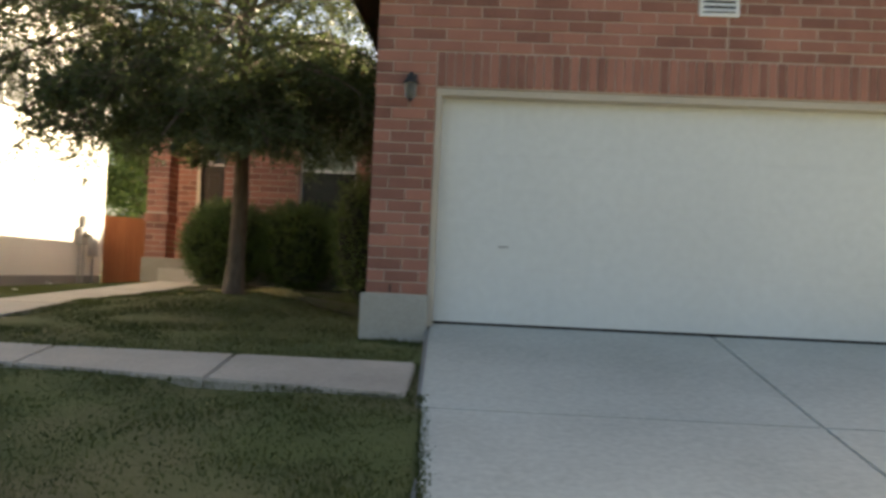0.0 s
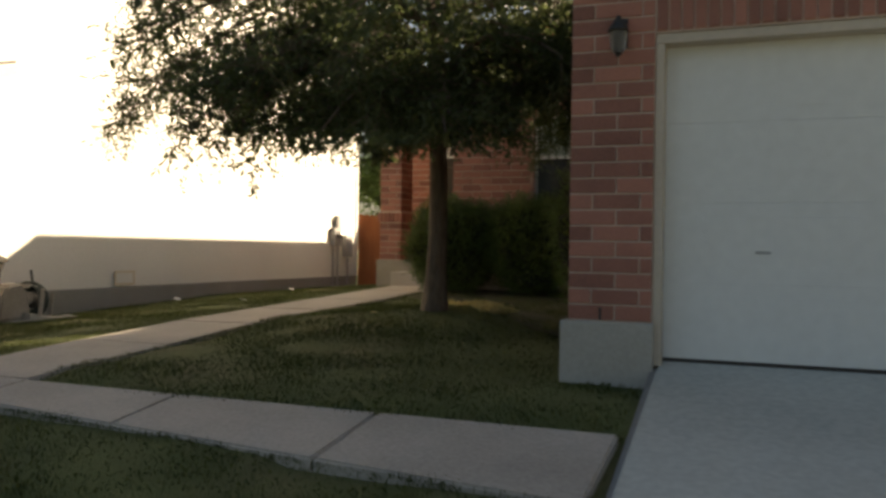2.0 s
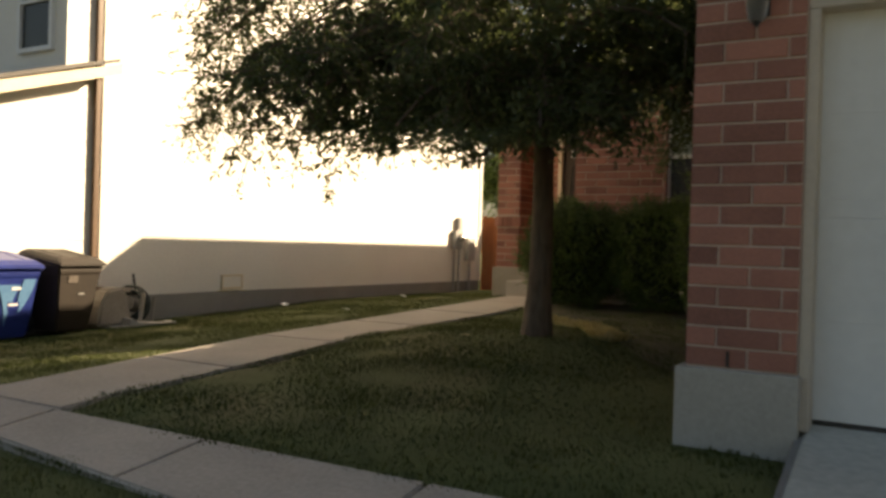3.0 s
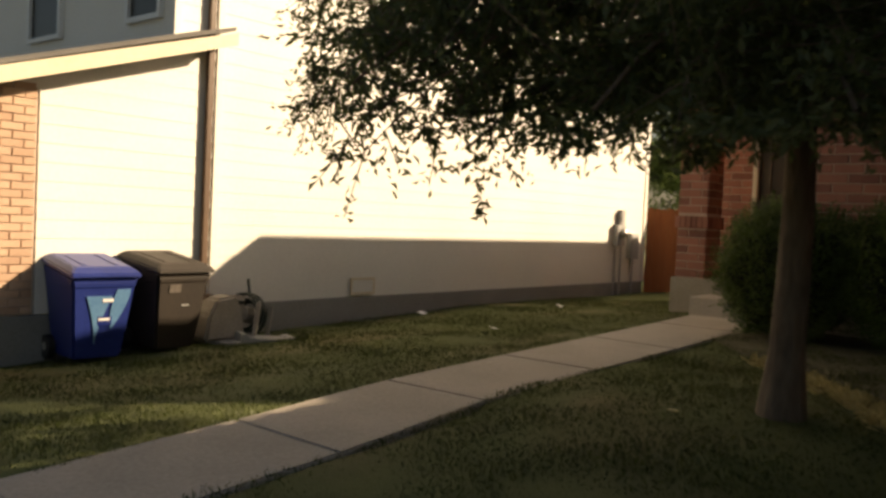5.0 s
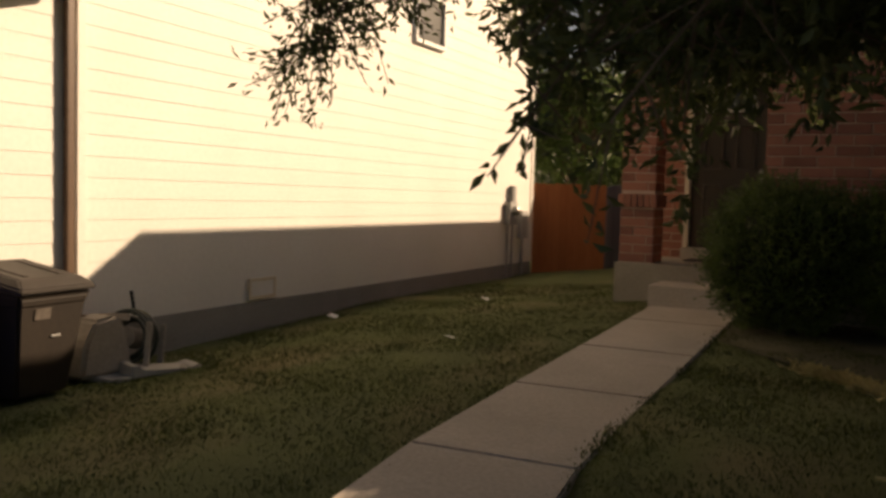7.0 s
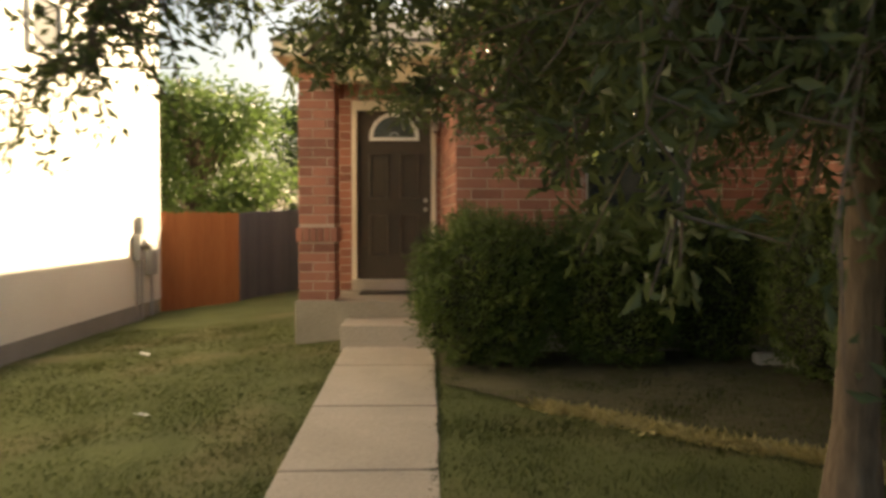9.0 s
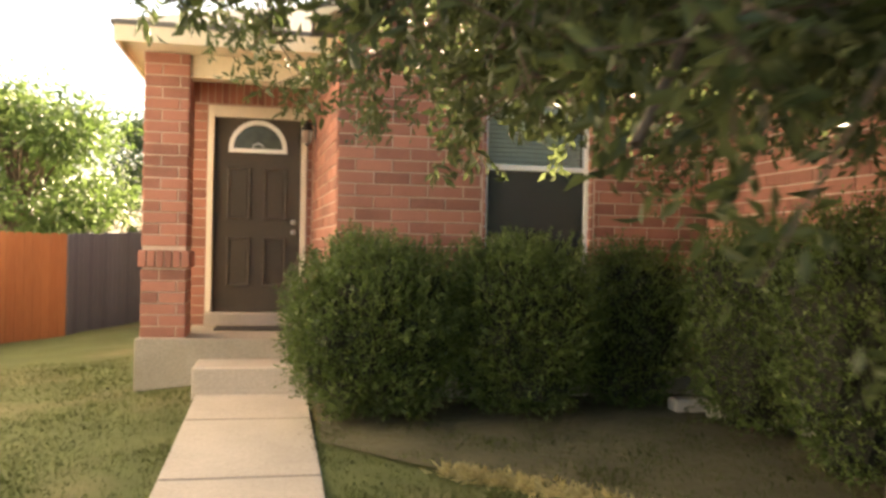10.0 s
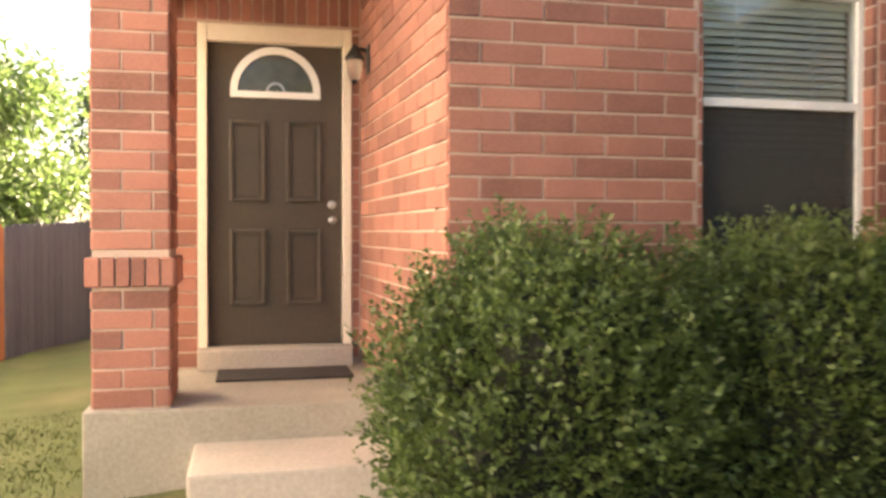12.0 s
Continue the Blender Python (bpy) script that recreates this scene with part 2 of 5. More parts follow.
# ---- ground ----
def build_ground():
    def axis(lo, hi, step):
        return [-400, -120, -50, -28] + list(np.arange(lo, hi, step)) + [28, 50, 120, 400]

    xs, ys = axis(-14, 14, 0.25), axis(-20, 20, 0.25)
    verts = [(x, y, ground_z(x, y) - bed_z(x, y) - 0.035 + 0.03 * noise.noise((x * 1.3, y * 1.3, 3.0)) * (abs(x) < 14 and abs(y) < 20)) for y in ys for x in xs]
    w = len(xs)
    faces = [(j * w + i, j * w + i + 1, (j + 1) * w + i + 1, (j + 1) * w + i) for j in range(len(ys) - 1) for i in range(w - 1)]
    me = bpy.data.meshes.new("ground")
    me.from_pydata(verts, [], faces)
    me.materials.append(LAWN)
    me.polygons.foreach_set("use_smooth", [True] * len(faces))
    tagged(new("ground", me), "mown green lawn with worn straw patches", "lawn", kind="structure")


build_ground()


def slab(outline, height, thick, mat, parent, name="slab"):
    """A paving slab over an (x, y) outline, its top following height(x, y)."""
    bm = bmesh.new()
    top = [bm.verts.new((x, y, height(x, y))) for x, y in outline]
    low = [bm.verts.new((x, y, height(x, y) - thick)) for x, y in outline]
    bm.faces.new(top)
    bm.faces.new(low[::-1])
    n = len(outline)
    for i in range(n):
        bm.faces.new((top[(i + 1) % n], top[i], low[i], low[(i + 1) % n]))
    bmesh.ops.recalc_face_normals(bm, faces=bm.faces)
    edges = [e for e in bm.edges if all(v in top for v in e.verts)]
    bmesh.ops.bevel(bm, geom=edges, offset=0.012, segments=2, affect="EDGES")
    return part(name, bm, mat, parent)


def build_paving():
    walkway = thing("walkway", (0, 0, 0), "tan concrete front walk with tooled joints across the lawn", "walkway", kind="structure")
    h = lambda x, y: ground_z(min(max(x, -1.0), -0.5), y) - 0.008
    ys = [-7.86, -6.42, -5.0, -3.55, -2.1, -0.65, 0.62]
    for a, b in zip(ys, ys[1:]):
        p, q = walk_shift(a), walk_shift(b)
        slab([(-1.12 + p, a + 0.006), (-0.20 + p, a + 0.006), (-0.20 + q, b - 0.006), (-1.12 + q, b - 0.006)], h, 0.12, WALK, walkway)
    xs = [-0.98, -0.05, 1.2, 2.55, 3.885]
    near = lambda x: -8.33 - 0.105 * x
    for a, b in zip(xs, xs[1:]):
        slab([(a + 0.006, near(a)), (b - 0.006, near(b)), (b - 0.006, -7.872), (a + 0.006, -7.872)], h, 0.12, WALK, walkway)
    driveway = thing("driveway", (0, 0, 0), "pale grey concrete driveway with joints and stains", "driveway", kind="structure")
    d = lambda x, y: drive_z(y)
    ys = [-15.0, -12.2, -8.95, -6.40]
    for a, b in zip(ys, ys[1:]):
        for left in (True, False):
            x0, x1 = (drive_edge(a) + 0.008, drive_edge(b) + 0.008) if left else (6.393, 6.393)
            x2 = 6.389 if left else 8.84
            slab([(x0, a + 0.001), (x2, a + 0.001), (x2, b - 0.001), (x1, b - 0.001)], d, 0.16, DRIVE, driveway)
    part("joint_filler", slab_bm(), DARK_CONCRETE, driveway, "dark joint filler strip")
    road = new("road", mesh_of("road", box((-60, -26, -1.5), (60, -16.5, -1.19)), material("asphalt", (0.035, 0.035, 0.036), (0.065, 0.065, 0.066), 0.95, 60, 1.0, 0.6)))
    tagged(road, "grey asphalt residential street", "road", kind="structure")


def slab_bm():
    bm = bmesh.new()
    for y0, y1 in ((-15.0, -9.5), (-9.5, -6.42)):
        vs = [bm.verts.new(p) for p in ((drive_edge(y0) - 0.03, y0, drive_z(y0) - 0.02), (8.85, y0, drive_z(y0) - 0.02), (8.85, y1, drive_z(y1) - 0.02), (drive_edge(y1) - 0.03, y1, drive_z(y1) - 0.02))]
        bm.faces.new(vs)
    return bm


build_paving()


def planting_bed():
    """Bare lumpy soil between the lawn's edge and the walls."""
    xs, vs = np.linspace(-0.16, 3.32, 60), np.linspace(0, 1, 44)
    verts = []
    for x in xs:
        y0 = bed_edge(x)
        for v in vs:
            y = y0 + (-0.02 - y0) * v
            lump = 0.018 * abs(noise.noise((x * 7, y * 7, 1.0))) + 0.012 * abs(noise.noise((x * 19, y * 19, 4.0)))
            verts.append((x, y, ground_z(x, y) - 0.012 + lump * min(1, v * 12)))
    n = len(vs)
    faces = [(i * n + j, (i + 1) * n + j, (i + 1) * n + j + 1, i * n + j + 1) for i in range(len(xs) - 1) for j in range(n - 1)]
    me = bpy.data.meshes.new("planting_bed")
    me.from_pydata(verts, [], faces)
    me.materials.append(SOIL)
    tagged(new("planting_bed", me), "bare brown soil bed under the clipped bushes", "planting bed", kind="structure")


planting_bed()

# ---- the brick house: walls ----
COURSE, LENGTH = 0.1025, 0.306


def structure(name, bm, mat, label, category="wall"):
    return tagged(part(name, bm, mat), label, category, kind="structure")


WALL = "red-brown brick wall with pale mortar joints"
wall_front = structure("wall_front", boxes([((0.006, 0.006, 0.30), (1.26, 0.22, 3.05)), ((2.23, 0.006, 0.30), (3.34, 0.22, 3.05)),
                                            ((1.26, 0.006, 0.30), (2.23, 0.22, 1.0)), ((1.26, 0.006, 2.52), (2.23, 0.22, 3.05))]), MORTAR, WALL)
wall_nook = structure("wall_nook", prism([(-0.004, 0.226), (0.22, 0.226), (0.22, 2.44), (-0.102, 2.44)], "z", 0.30, 3.05), MORTAR, WALL)
wall_entry = structure("wall_entry", boxes([((-1.654, 2.226, 0.36), (-1.2, 2.44, 3.05)), ((-0.175, 2.226, 0.36), (-0.104, 2.44, 3.05)),
                                            ((-1.2, 2.226, 2.685), (-0.175, 2.44, 3.05))]), MORTAR, WALL)
wall_side = structure("wall_side", box((-1.654, 2.442, 0.36), (-1.276, 13.0, 2.93)), MORTAR, WALL)
porch_column = structure("porch_column", box((-1.654, 0.912, 0.36), (-1.276, 1.364, 2.93)), MORTAR, "square red-brown brick porch column with a belt course", "column")
wall_garage = structure("wall_garage", boxes([((3.336, -6.654, 0.10), (3.87, -6.42, 1.94)), ((8.86, -6.654, 0.10), (9.1, -6.42, 1.94)),
                                              ((3.336, -6.654, 1.94), (9.1, -6.42, 3.05))]), MORTAR, WALL)
wall_garage_gable = structure("wall_garage_gable", prism([(3.336, 3.052), (9.1, 3.052), (6.22, 4.35)], "y", -6.654, -6.42), MORTAR, WALL)
wall_garage_side = structure("wall_garage_side", box((3.342, -6.418, 0.10), (3.56, 0.002, 3.05)), MORTAR, WALL)
wall_back = structure("wall_back", boxes([((-1.27, 13.0, 0.3), (9.1, 13.2, 2.9)), ((8.9, -6.41, -0.2), (9.1, 13.0, 3.0))]), MORTAR, WALL)
FOUND = "grey concrete house foundation with a rough face"
structure("foundation_garage", boxes([((3.29, -6.70, -0.45), (3.885, -6.40, 0.10)), ((8.85, -6.70, -0.45), (9.14, -6.40, 0.10))], 0.008), CONCRETE, FOUND, "foundation")
structure("foundation_side", boxes([((3.30, -6.40, -0.45), (3.6, -0.03, 0.098))], 0.008), CONCRETE, FOUND, "foundation")
structure("foundation_front", boxes([((-0.03, -0.035, -0.3), (3.34, 0.3, 0.298))], 0.008), CONCRETE, FOUND, "foundation")
structure("floor_house", boxes([((0.03, 0.31, -0.4), (9.0, 12.9, 0.29)), ((3.62, -6.3, -0.4), (8.88, 0.25, -0.16))]), CONCRETE, "plain concrete floor slab inside the house", "floor")
structure("ceiling_house", boxes([((0.03, 0.24, 2.94), (8.88, 12.98, 3.04)), ((3.57, -6.4, 2.94), (8.88, 0.2, 3.04))]), WHITE, "plain white ceiling inside the house", "ceiling")
porch = structure("porch", boxes([((-1.70, 0.87, -0.4), (-0.032, 2.46, 0.36))], 0.012), PORCH, "raised concrete porch slab with worn edges", "porch")
structure("foundation_left", boxes([((-1.70, 2.462, -0.5), (-1.25, 13.0, 0.355))], 0.008), CONCRETE, FOUND, "foundation")
step = structure("porch_step", box((-1.15, 0.25, -0.2), (-0.08, 0.868, 0.18), 0.018), WALK, "worn tan concrete porch step", "step")
threshold = structure("door_threshold", box((-1.2, 2.05, 0.362), (-0.175, 2.40, 0.50), 0.01), WALK, "tan concrete door threshold", "threshold")

# ---- the brick house: roof ----
roof = thing("roof", (0, 0, 0), "grey shingle hip roof with cream fascia and soffit", "roof", kind="structure")
E0, SL = 3.05, 0.42


def hip(x0, x1, y0, y1, z, slope, thick):
    bm = bmesh.new()
    half = (x1 - x0) / 2
    ridge = z + half * slope
    base = [bm.verts.new(p) for p in ((x0, y0, z), (x1, y0, z), (x1, y1, z), (x0, y1, z))]
    top = [bm.verts.new(((x0 + x1) / 2, y0 + half, ridge)), bm.verts.new(((x0 + x1) / 2, y1 - half, ridge))]
    for f in ((0, 1, 4), (1, 2, 5, 4), (2, 3, 5), (3, 0, 4, 5)):
        bm.faces.new([(base + top)[i] for i in f])
    low = [bm.verts.new(v.co - Vector((0, 0, thick))) for v in base]
    for i in range(4):
        j = (i + 1) % 4
        bm.faces.new((base[j], base[i], low[i], low[j]))
    bm.faces.new(low)
    bmesh.ops.recalc_face_normals(bm, faces=bm.faces)
    return bm


part("roof_covering", hip(-1.87, 9.5, 0.43, 13.5, E0 + 0.03, SL, 0.04), SHINGLE, roof, "grey asphalt shingles")
part("soffit", box((-1.82, 0.47, 2.935), (9.2, 13.4, 2.96)), CREAM, roof, "cream boarded soffit")
part("fascia", boxes([((-1.85, 0.44, 2.90), (0.02, 0.468, 3.045)), ((-1.85, 0.468, 2.90), (-1.822, 13.4, 3.045))], 0.004), CREAM, roof, "cream painted fascia board")
part("front_covering", prism([(-0.22, 3.04), (1.66, 4.17), (3.5, 3.06), (3.5, 3.10), (1.66, 4.22), (-0.22, 3.09)], "y", -0.34, 4.5), SHINGLE, roof, "grey asphalt shingles")
for x0, x1 in ((-0.22, 1.66), (3.5, 1.66)):
    part("front_rake", prism([(x0, 2.97), (x1, 4.08), (x1, 4.17), (x0, 3.05)], "y", -0.345, -0.32), CREAM, roof, "cream painted rake board")
part("front_soffit", prism([(-0.2, 2.99), (1.66, 4.08), (3.48, 3.0), (3.48, 3.02), (1.66, 4.11), (-0.2, 3.01)], "y", -0.32, -0.005), CREAM, roof)
part("front_gable", prism([(0.006, 3.052), (3.34, 3.052), (1.66, 4.05)], "y", 0.006, 0.2), MORTAR, roof, "mortar of the brick gable")
part("garage_covering", prism([(3.05, 2.98), (6.22, 4.46), (9.5, 2.98), (9.5, 2.93), (6.22, 4.40), (3.05, 2.93)], "y", -7.0, 6.0), SHINGLE, roof, "grey asphalt shingles")
# The brown on this soffit and fascia stands in for shade under the eave.
part("garage_soffit", box((3.10, -6.98, 2.78), (3.334, -0.36, 2.80)), BROWN, roof, "boarded soffit coloured dark for its shade")
part("garage_fascia", boxes([((3.07, -7.0, 2.74), (3.098, -0.36, 2.93))], 0.004), BROWN, roof, "fascia board coloured dark for its shade")
beam = structure("porch_beam", boxes([((-1.27, 0.95, 2.725), (0.004, 1.15, 2.933)), ((-1.62, 1.372, 2.725), (-1.42, 2.215, 2.933))], 0.006), CREAM, "cream painted beam over the porch opening", "beam")

# ---- the neighbour's house ----
WX = -4.84
neighbour = thing("neighbour_house", (WX, 0, -0.4), "two-storey cream lap-sided house in low evening sun", "house")


def local(bm, root):
    bmesh.ops.translate(bm, verts=bm.verts, vec=-root.location)
    return bm


def npart(name, bm, mat, label="", parent=None):
    return part(name, local(bm, neighbour), mat, parent or neighbour, label)


npart("foundation", boxes([((-15, -6.9, -0.9), (WX + 0.012, 6.24, -0.045))], 0.006), DARK_CONCRETE, "grey concrete foundation")
npart("wall", boxes([((-15, -4.44, -0.04), (WX - 0.03, 6.24, 6.0)), ((-15, -6.86, -0.04), (WX - 0.03, -4.44, 2.05))]), SIDING, "cream wall behind the lap boards")
npart("lean_to_gable", prism([(-6.86, 2.05), (-4.44, 2.05), (-4.44, 2.80)], "x", -15, WX + 0.006), SIDING)
npart("roof", prism([(-5.0, 5.95), (0.9, 8.1), (7.0, 5.95)], "x", -15.2, WX + 0.35), SHINGLE, "grey shingle roof")
low_roof = npart("low_roof", prism([(-7.3, 1.88), (-4.46, 2.78), (-3.96, 2.93), (-3.96, 2.97), (-4.46, 2.83), (-7.3, 1.93)], "x", -15.2, WX + 0.30), SHINGLE, "grey shingle lean-to roof")
npart("rake_board", prism([(-7.34, 1.71), (-3.95, 2.775), (-3.95, 2.91), (-7.34, 1.865)], "x", WX + 0.302, WX + 0.335), CREAM, "cream rake board", low_roof)
npart("rake_soffit", prism([(-7.30, 1.74), (-3.955, 2.79), (-3.955, 2.87), (-7.30, 1.82)], "x", WX + 0.018, WX + 0.30), BROWN, "brown soffit under the rake", low_roof)
for lo, hi in (((6.16, -0.04), (6.27, 6.0)), ((-4.53, 2.75), (-4.44, 6.0)), ((-3.99, -0.04), (-3.90, 6.0))):
    npart("corner_board", box((WX - 0.03, *lo), (WX + 0.024, *hi), 0.004), SIDING, "cream corner board")


def lap_boards():
    """Lap siding: each course a tilted board."""
    h = 0.178
    for k in range(34):
        z = -0.04 + k * h
        y0 = -5.88 if z < 2.0 else max(-5.88, -7.3 + (z + 0.22 - 1.84) / 0.314) if z < 2.72 else -4.44
        y1 = 6.16
        if y0 > -4.0:
            y0 = -4.44
        bm = bmesh.new()
        zz = z + h + 0.01
        pts = [(WX - 0.028, z), (WX + 0.009, z), (WX + 0.004, zz), (WX - 0.028, zz)]
        ends = [[bm.verts.new((x, y, q)) for x, q in pts] for y in (y0, y1)]
        bm.faces.new(ends[0]), bm.faces.new(ends[1][::-1])
        for i in range(4):
            bm.faces.new((ends[0][(i + 1) % 4], ends[0][i], ends[1][i], ends[1][(i + 1) % 4]))
        bmesh.ops.recalc_face_normals(bm, faces=bm.faces)
        npart("lap_board", bm, SIDING)


lap_boards()


def sash_window(root, place, width, height, face):
    """A window of two sashes; face: the pose that turns -y into the wall's outside."""
    m = Matrix.Translation(place) @ face
    inv = Matrix.Translation(-root.location)

    def put(bm):
        bmesh.ops.transform(bm, matrix=inv @ m, verts=bm.verts)
        return bm

    w, h = width / 2, height
    win = part("window", put(boxes([((-w, -0.03, 0), (-w + 0.06, 0.06, h)), ((w - 0.06, -0.03, 0), (w, 0.06, h)), ((-w + 0.06, -0.03, 0), (w - 0.06, 0.06, 0.06)),
                                    ((-w + 0.06, -0.03, h - 0.06), (w - 0.06, 0.06, h)), ((-w + 0.06, -0.027, h / 2 - 0.025), (w - 0.06, 0.05, h / 2 + 0.025))], 0.004)), WHITE, root, "white framed sash window")
    part("pane", put(box((-w + 0.06, 0.012, 0.06), (w - 0.06, 0.018, h / 2 - 0.025))), SCREEN, win, "dark screened pane")
    part("pane", put(box((-w + 0.06, 0.012, h / 2 + 0.025), (w - 0.06, 0.018, h - 0.06))), SCREEN, win, "dark pane")
    return win


FRONT = Matrix.Identity(4)
SIDE = pose(0, 0, 0, 0, 0, 90)
for x in (-5.53, -7.9, -10.2):
    sash_window(neighbour, (x, -4.47, 3.04), 0.72 if x > -6 else 0.9, 1.3, FRONT)
sash_window(neighbour, (WX + 0.03, 2.0, 3.25), 0.9, 1.4, SIDE)
npart("downspout", boxes([((WX + 0.02, -4.13, 0.1), (WX + 0.075, -4.055, 5.8)), ((WX + 0.02, -4.13, 0.02), (WX + 0.22, -4.055, 0.1))], 0.01), BROWN, "brown metal downspout")
npart("gutter", boxes([((WX + 0.30, -5.0, 5.85), (WX + 0.44, 6.9, 5.97))], 0.02), BROWN, "brown metal gutter")
npart("brick_return", boxes([((WX - 0.02, -6.86, -0.04), (WX + 0.004, -5.9, 2.25))]), MORTAR, "mortar of the brick corner")


def unit_pieces(parent, mesh, rows, face):
    """rows: (u, z, length, height, depth) along a face; face: pose with u along x and outside along -y."""
    for u, z, w, h, d in rows:
        ob = new(mesh.name, mesh)
        ob.parent = parent
        ob.matrix_local = Matrix.Translation(-parent.location) @ face @ Matrix.Translation((u, -d / 2 + 0.021, z)) @ Matrix.Diagonal((w, d, h, 1))


def lay(u0, u1, z0, z1, holes=(), course=COURSE, length=LENGTH, joint=0.011, seed=1):
    """Running bond between u0 and u1, z0 and z1, cut at the holes (ua, ub, za, zb)."""
    rng = random.Random(seed)
    rows, k, z = [], 0, z0
    while z < z1 - 0.02:
        top = min(z + course, z1)
        spans = [(u0, u1)]
        for ua, ub, za, zb in holes:
            if za < (z + top) / 2 < zb:
                spans = [s for a, b in spans for s in ((a, min(b, ua)), (max(a, ub), b)) if s[1] - s[0] > 0.03]
        for a, b in spans:
            u = a - (length / 2 if k % 2 else 0) - (a - u0) % (length / 2)
            while u < b:
                lo, hi = max(u, a), min(u + length, b)
                if hi - lo > 0.035:
                    rows.append(((lo + hi) / 2, (z + top) / 2, hi - lo - joint, top - z - joint, 0.024 + rng.uniform(-0.003, 0.003)))
                u += length
        z, k = z + course, k + 1
    return rows


def soldiers(u0, u1, z0, z1, pitch=0.075, seed=2):
    rng = random.Random(seed)
    n = max(1, round((u1 - u0) / pitch))
    w = (u1 - u0) / n
    return [(u0 + (i + 0.5) * w, (z0 + z1) / 2, w - 0.011, z1 - z0 - 0.011, 0.026 + rng.uniform(-0.003, 0.003)) for i in range(n)]


def joined(parent, rows, face, mat, name="bricks"):
    """Pieces too many or too far to be told singly: one mesh."""
    bm_v, bm_f = [], []
    for u, z, w, h, d in rows:
        n = len(bm_v)
        for x, y, q in ((-1, 0.021, -1), (1, 0.021, -1), (1, 0.021, 1), (-1, 0.021, 1), (-0.97, 0.021 - d, -0.92), (0.97, 0.021 - d, -0.92), (0.97, 0.021 - d, 0.92), (-0.97, 0.021 - d, 0.92)):
            bm_v.append(face @ Vector((u + x * w / 2, y, z + q * h / 2)) - parent.location)
        bm_f += [(n + 4, n + 5, n + 6, n + 7), (n, n + 1, n + 5, n + 4), (n + 1, n + 2, n + 6, n + 5), (n + 2, n + 3, n + 7, n + 6), (n + 3, n, n + 4, n + 7)]
    me = bpy.data.meshes.new(name)
    me.from_pydata(bm_v, [], bm_f)
    me.materials.append(mat)
    ob = new(name, me)
    ob.parent = parent
    tagged(ob, kind="stuff")


# ---- things on the garage front ----
def garage_door():
    root = thing("garage_door", (6.36, -6.5, -0.15), "closed off-white sectional garage door with a small dent", "garage door")
    h = 2.04 / 4
    for k in range(4):
        lo, hi = k * h + 0.0004, (k + 1) * h - 0.0004
        section = part("section", box((-2.44, 0.0, lo), (2.44, 0.04, hi), 0.0008), DOOR_WHITE, root)
        for i in range(8):
            x = -2.44 + (i + 0.5) * 0.61
            part("panel", box((x - 0.24, -0.002, lo + 0.09), (x + 0.24, 0.006, hi - 0.09), 0.002), DOOR_WHITE, section)
    # Seal set high and proud, so its black draws the door's shadow line.
    part("seal", box((-2.44, -0.006, -0.02), (2.44, 0.035, 0.024)), BLACK, root, "black rubber bottom seal, raised as the door's shadow line")
    part("dent", box((-1.88, -0.008, 0.70), (-1.79, 0.004, 0.718), 0.003), GREY, root, "grey scuffed dent")


garage_door()
garage_trim = structure("garage_trim", boxes([((3.872, -6.64, -0.17), (3.925, -6.44, 1.873)), ((8.80, -6.64, -0.17), (8.858, -6.44, 1.873)), ((3.872, -6.64, 1.875), (8.858, -6.44, 1.938))], 0.006), TAUPE, "taupe painted garage door frame", "trim")


def lathe(profile, sides=16):
    """A turned shape from (radius, height) pairs."""
    bm = bmesh.new()
    rings = [[bm.verts.new((r * math.cos(a), r * math.sin(a), z)) for a in np.arange(sides) * 2 * math.pi / sides] for r, z in profile]
    for a, b in zip(rings, rings[1:]):
        for i in range(sides):
            bm.faces.new((a[i], a[(i + 1) % sides], b[(i + 1) % sides], b[i]))
    bm.faces.new(rings[0][::-1])
    bm.faces.new(rings[-1])
    bmesh.ops.recalc_face_normals(bm, faces=bm.faces)
    for f in bm.faces:
        f.smooth = True
    return bm


FROST = glass_material("frosted_glass", (0.85, 0.83, 0.76), 0.5)


def wall_lantern(place, turn, label):
    root = thing("wall_lantern", place, label, "lantern")
    root.rotation_euler = (0, 0, radians(turn))
    part("back_plate", box((-0.045, -0.02, -0.03), (0.045, 0.0, 0.16), 0.006), BLACK, root)
    part("arm", rod((0, -0.01, 0.12), (0, -0.10, 0.14), 0.012), BLACK, root)
    cap = lathe([(0.012, 0.16), (0.02, 0.14), (0.062, 0.075), (0.066, 0.06)])
    bmesh.ops.translate(cap, verts=cap.verts, vec=(0, -0.10, 0))
    part("cap", cap, BLACK, root)
    glass = lathe([(0.028, -0.075), (0.045, -0.05), (0.055, 0.03), (0.05, 0.058)])
    bmesh.ops.translate(glass, verts=glass.verts, vec=(0, -0.10, 0))
    part("shade", glass, FROST, root, "frosted glass shade")
    part("finial", rod((0, -0.10, -0.10), (0, -0.10, -0.075), 0.008, 0.022), BLACK, root)


wall_lantern((3.655, -6.67, 1.88), 0, "small black wall lantern with frosted glass beside the garage door")


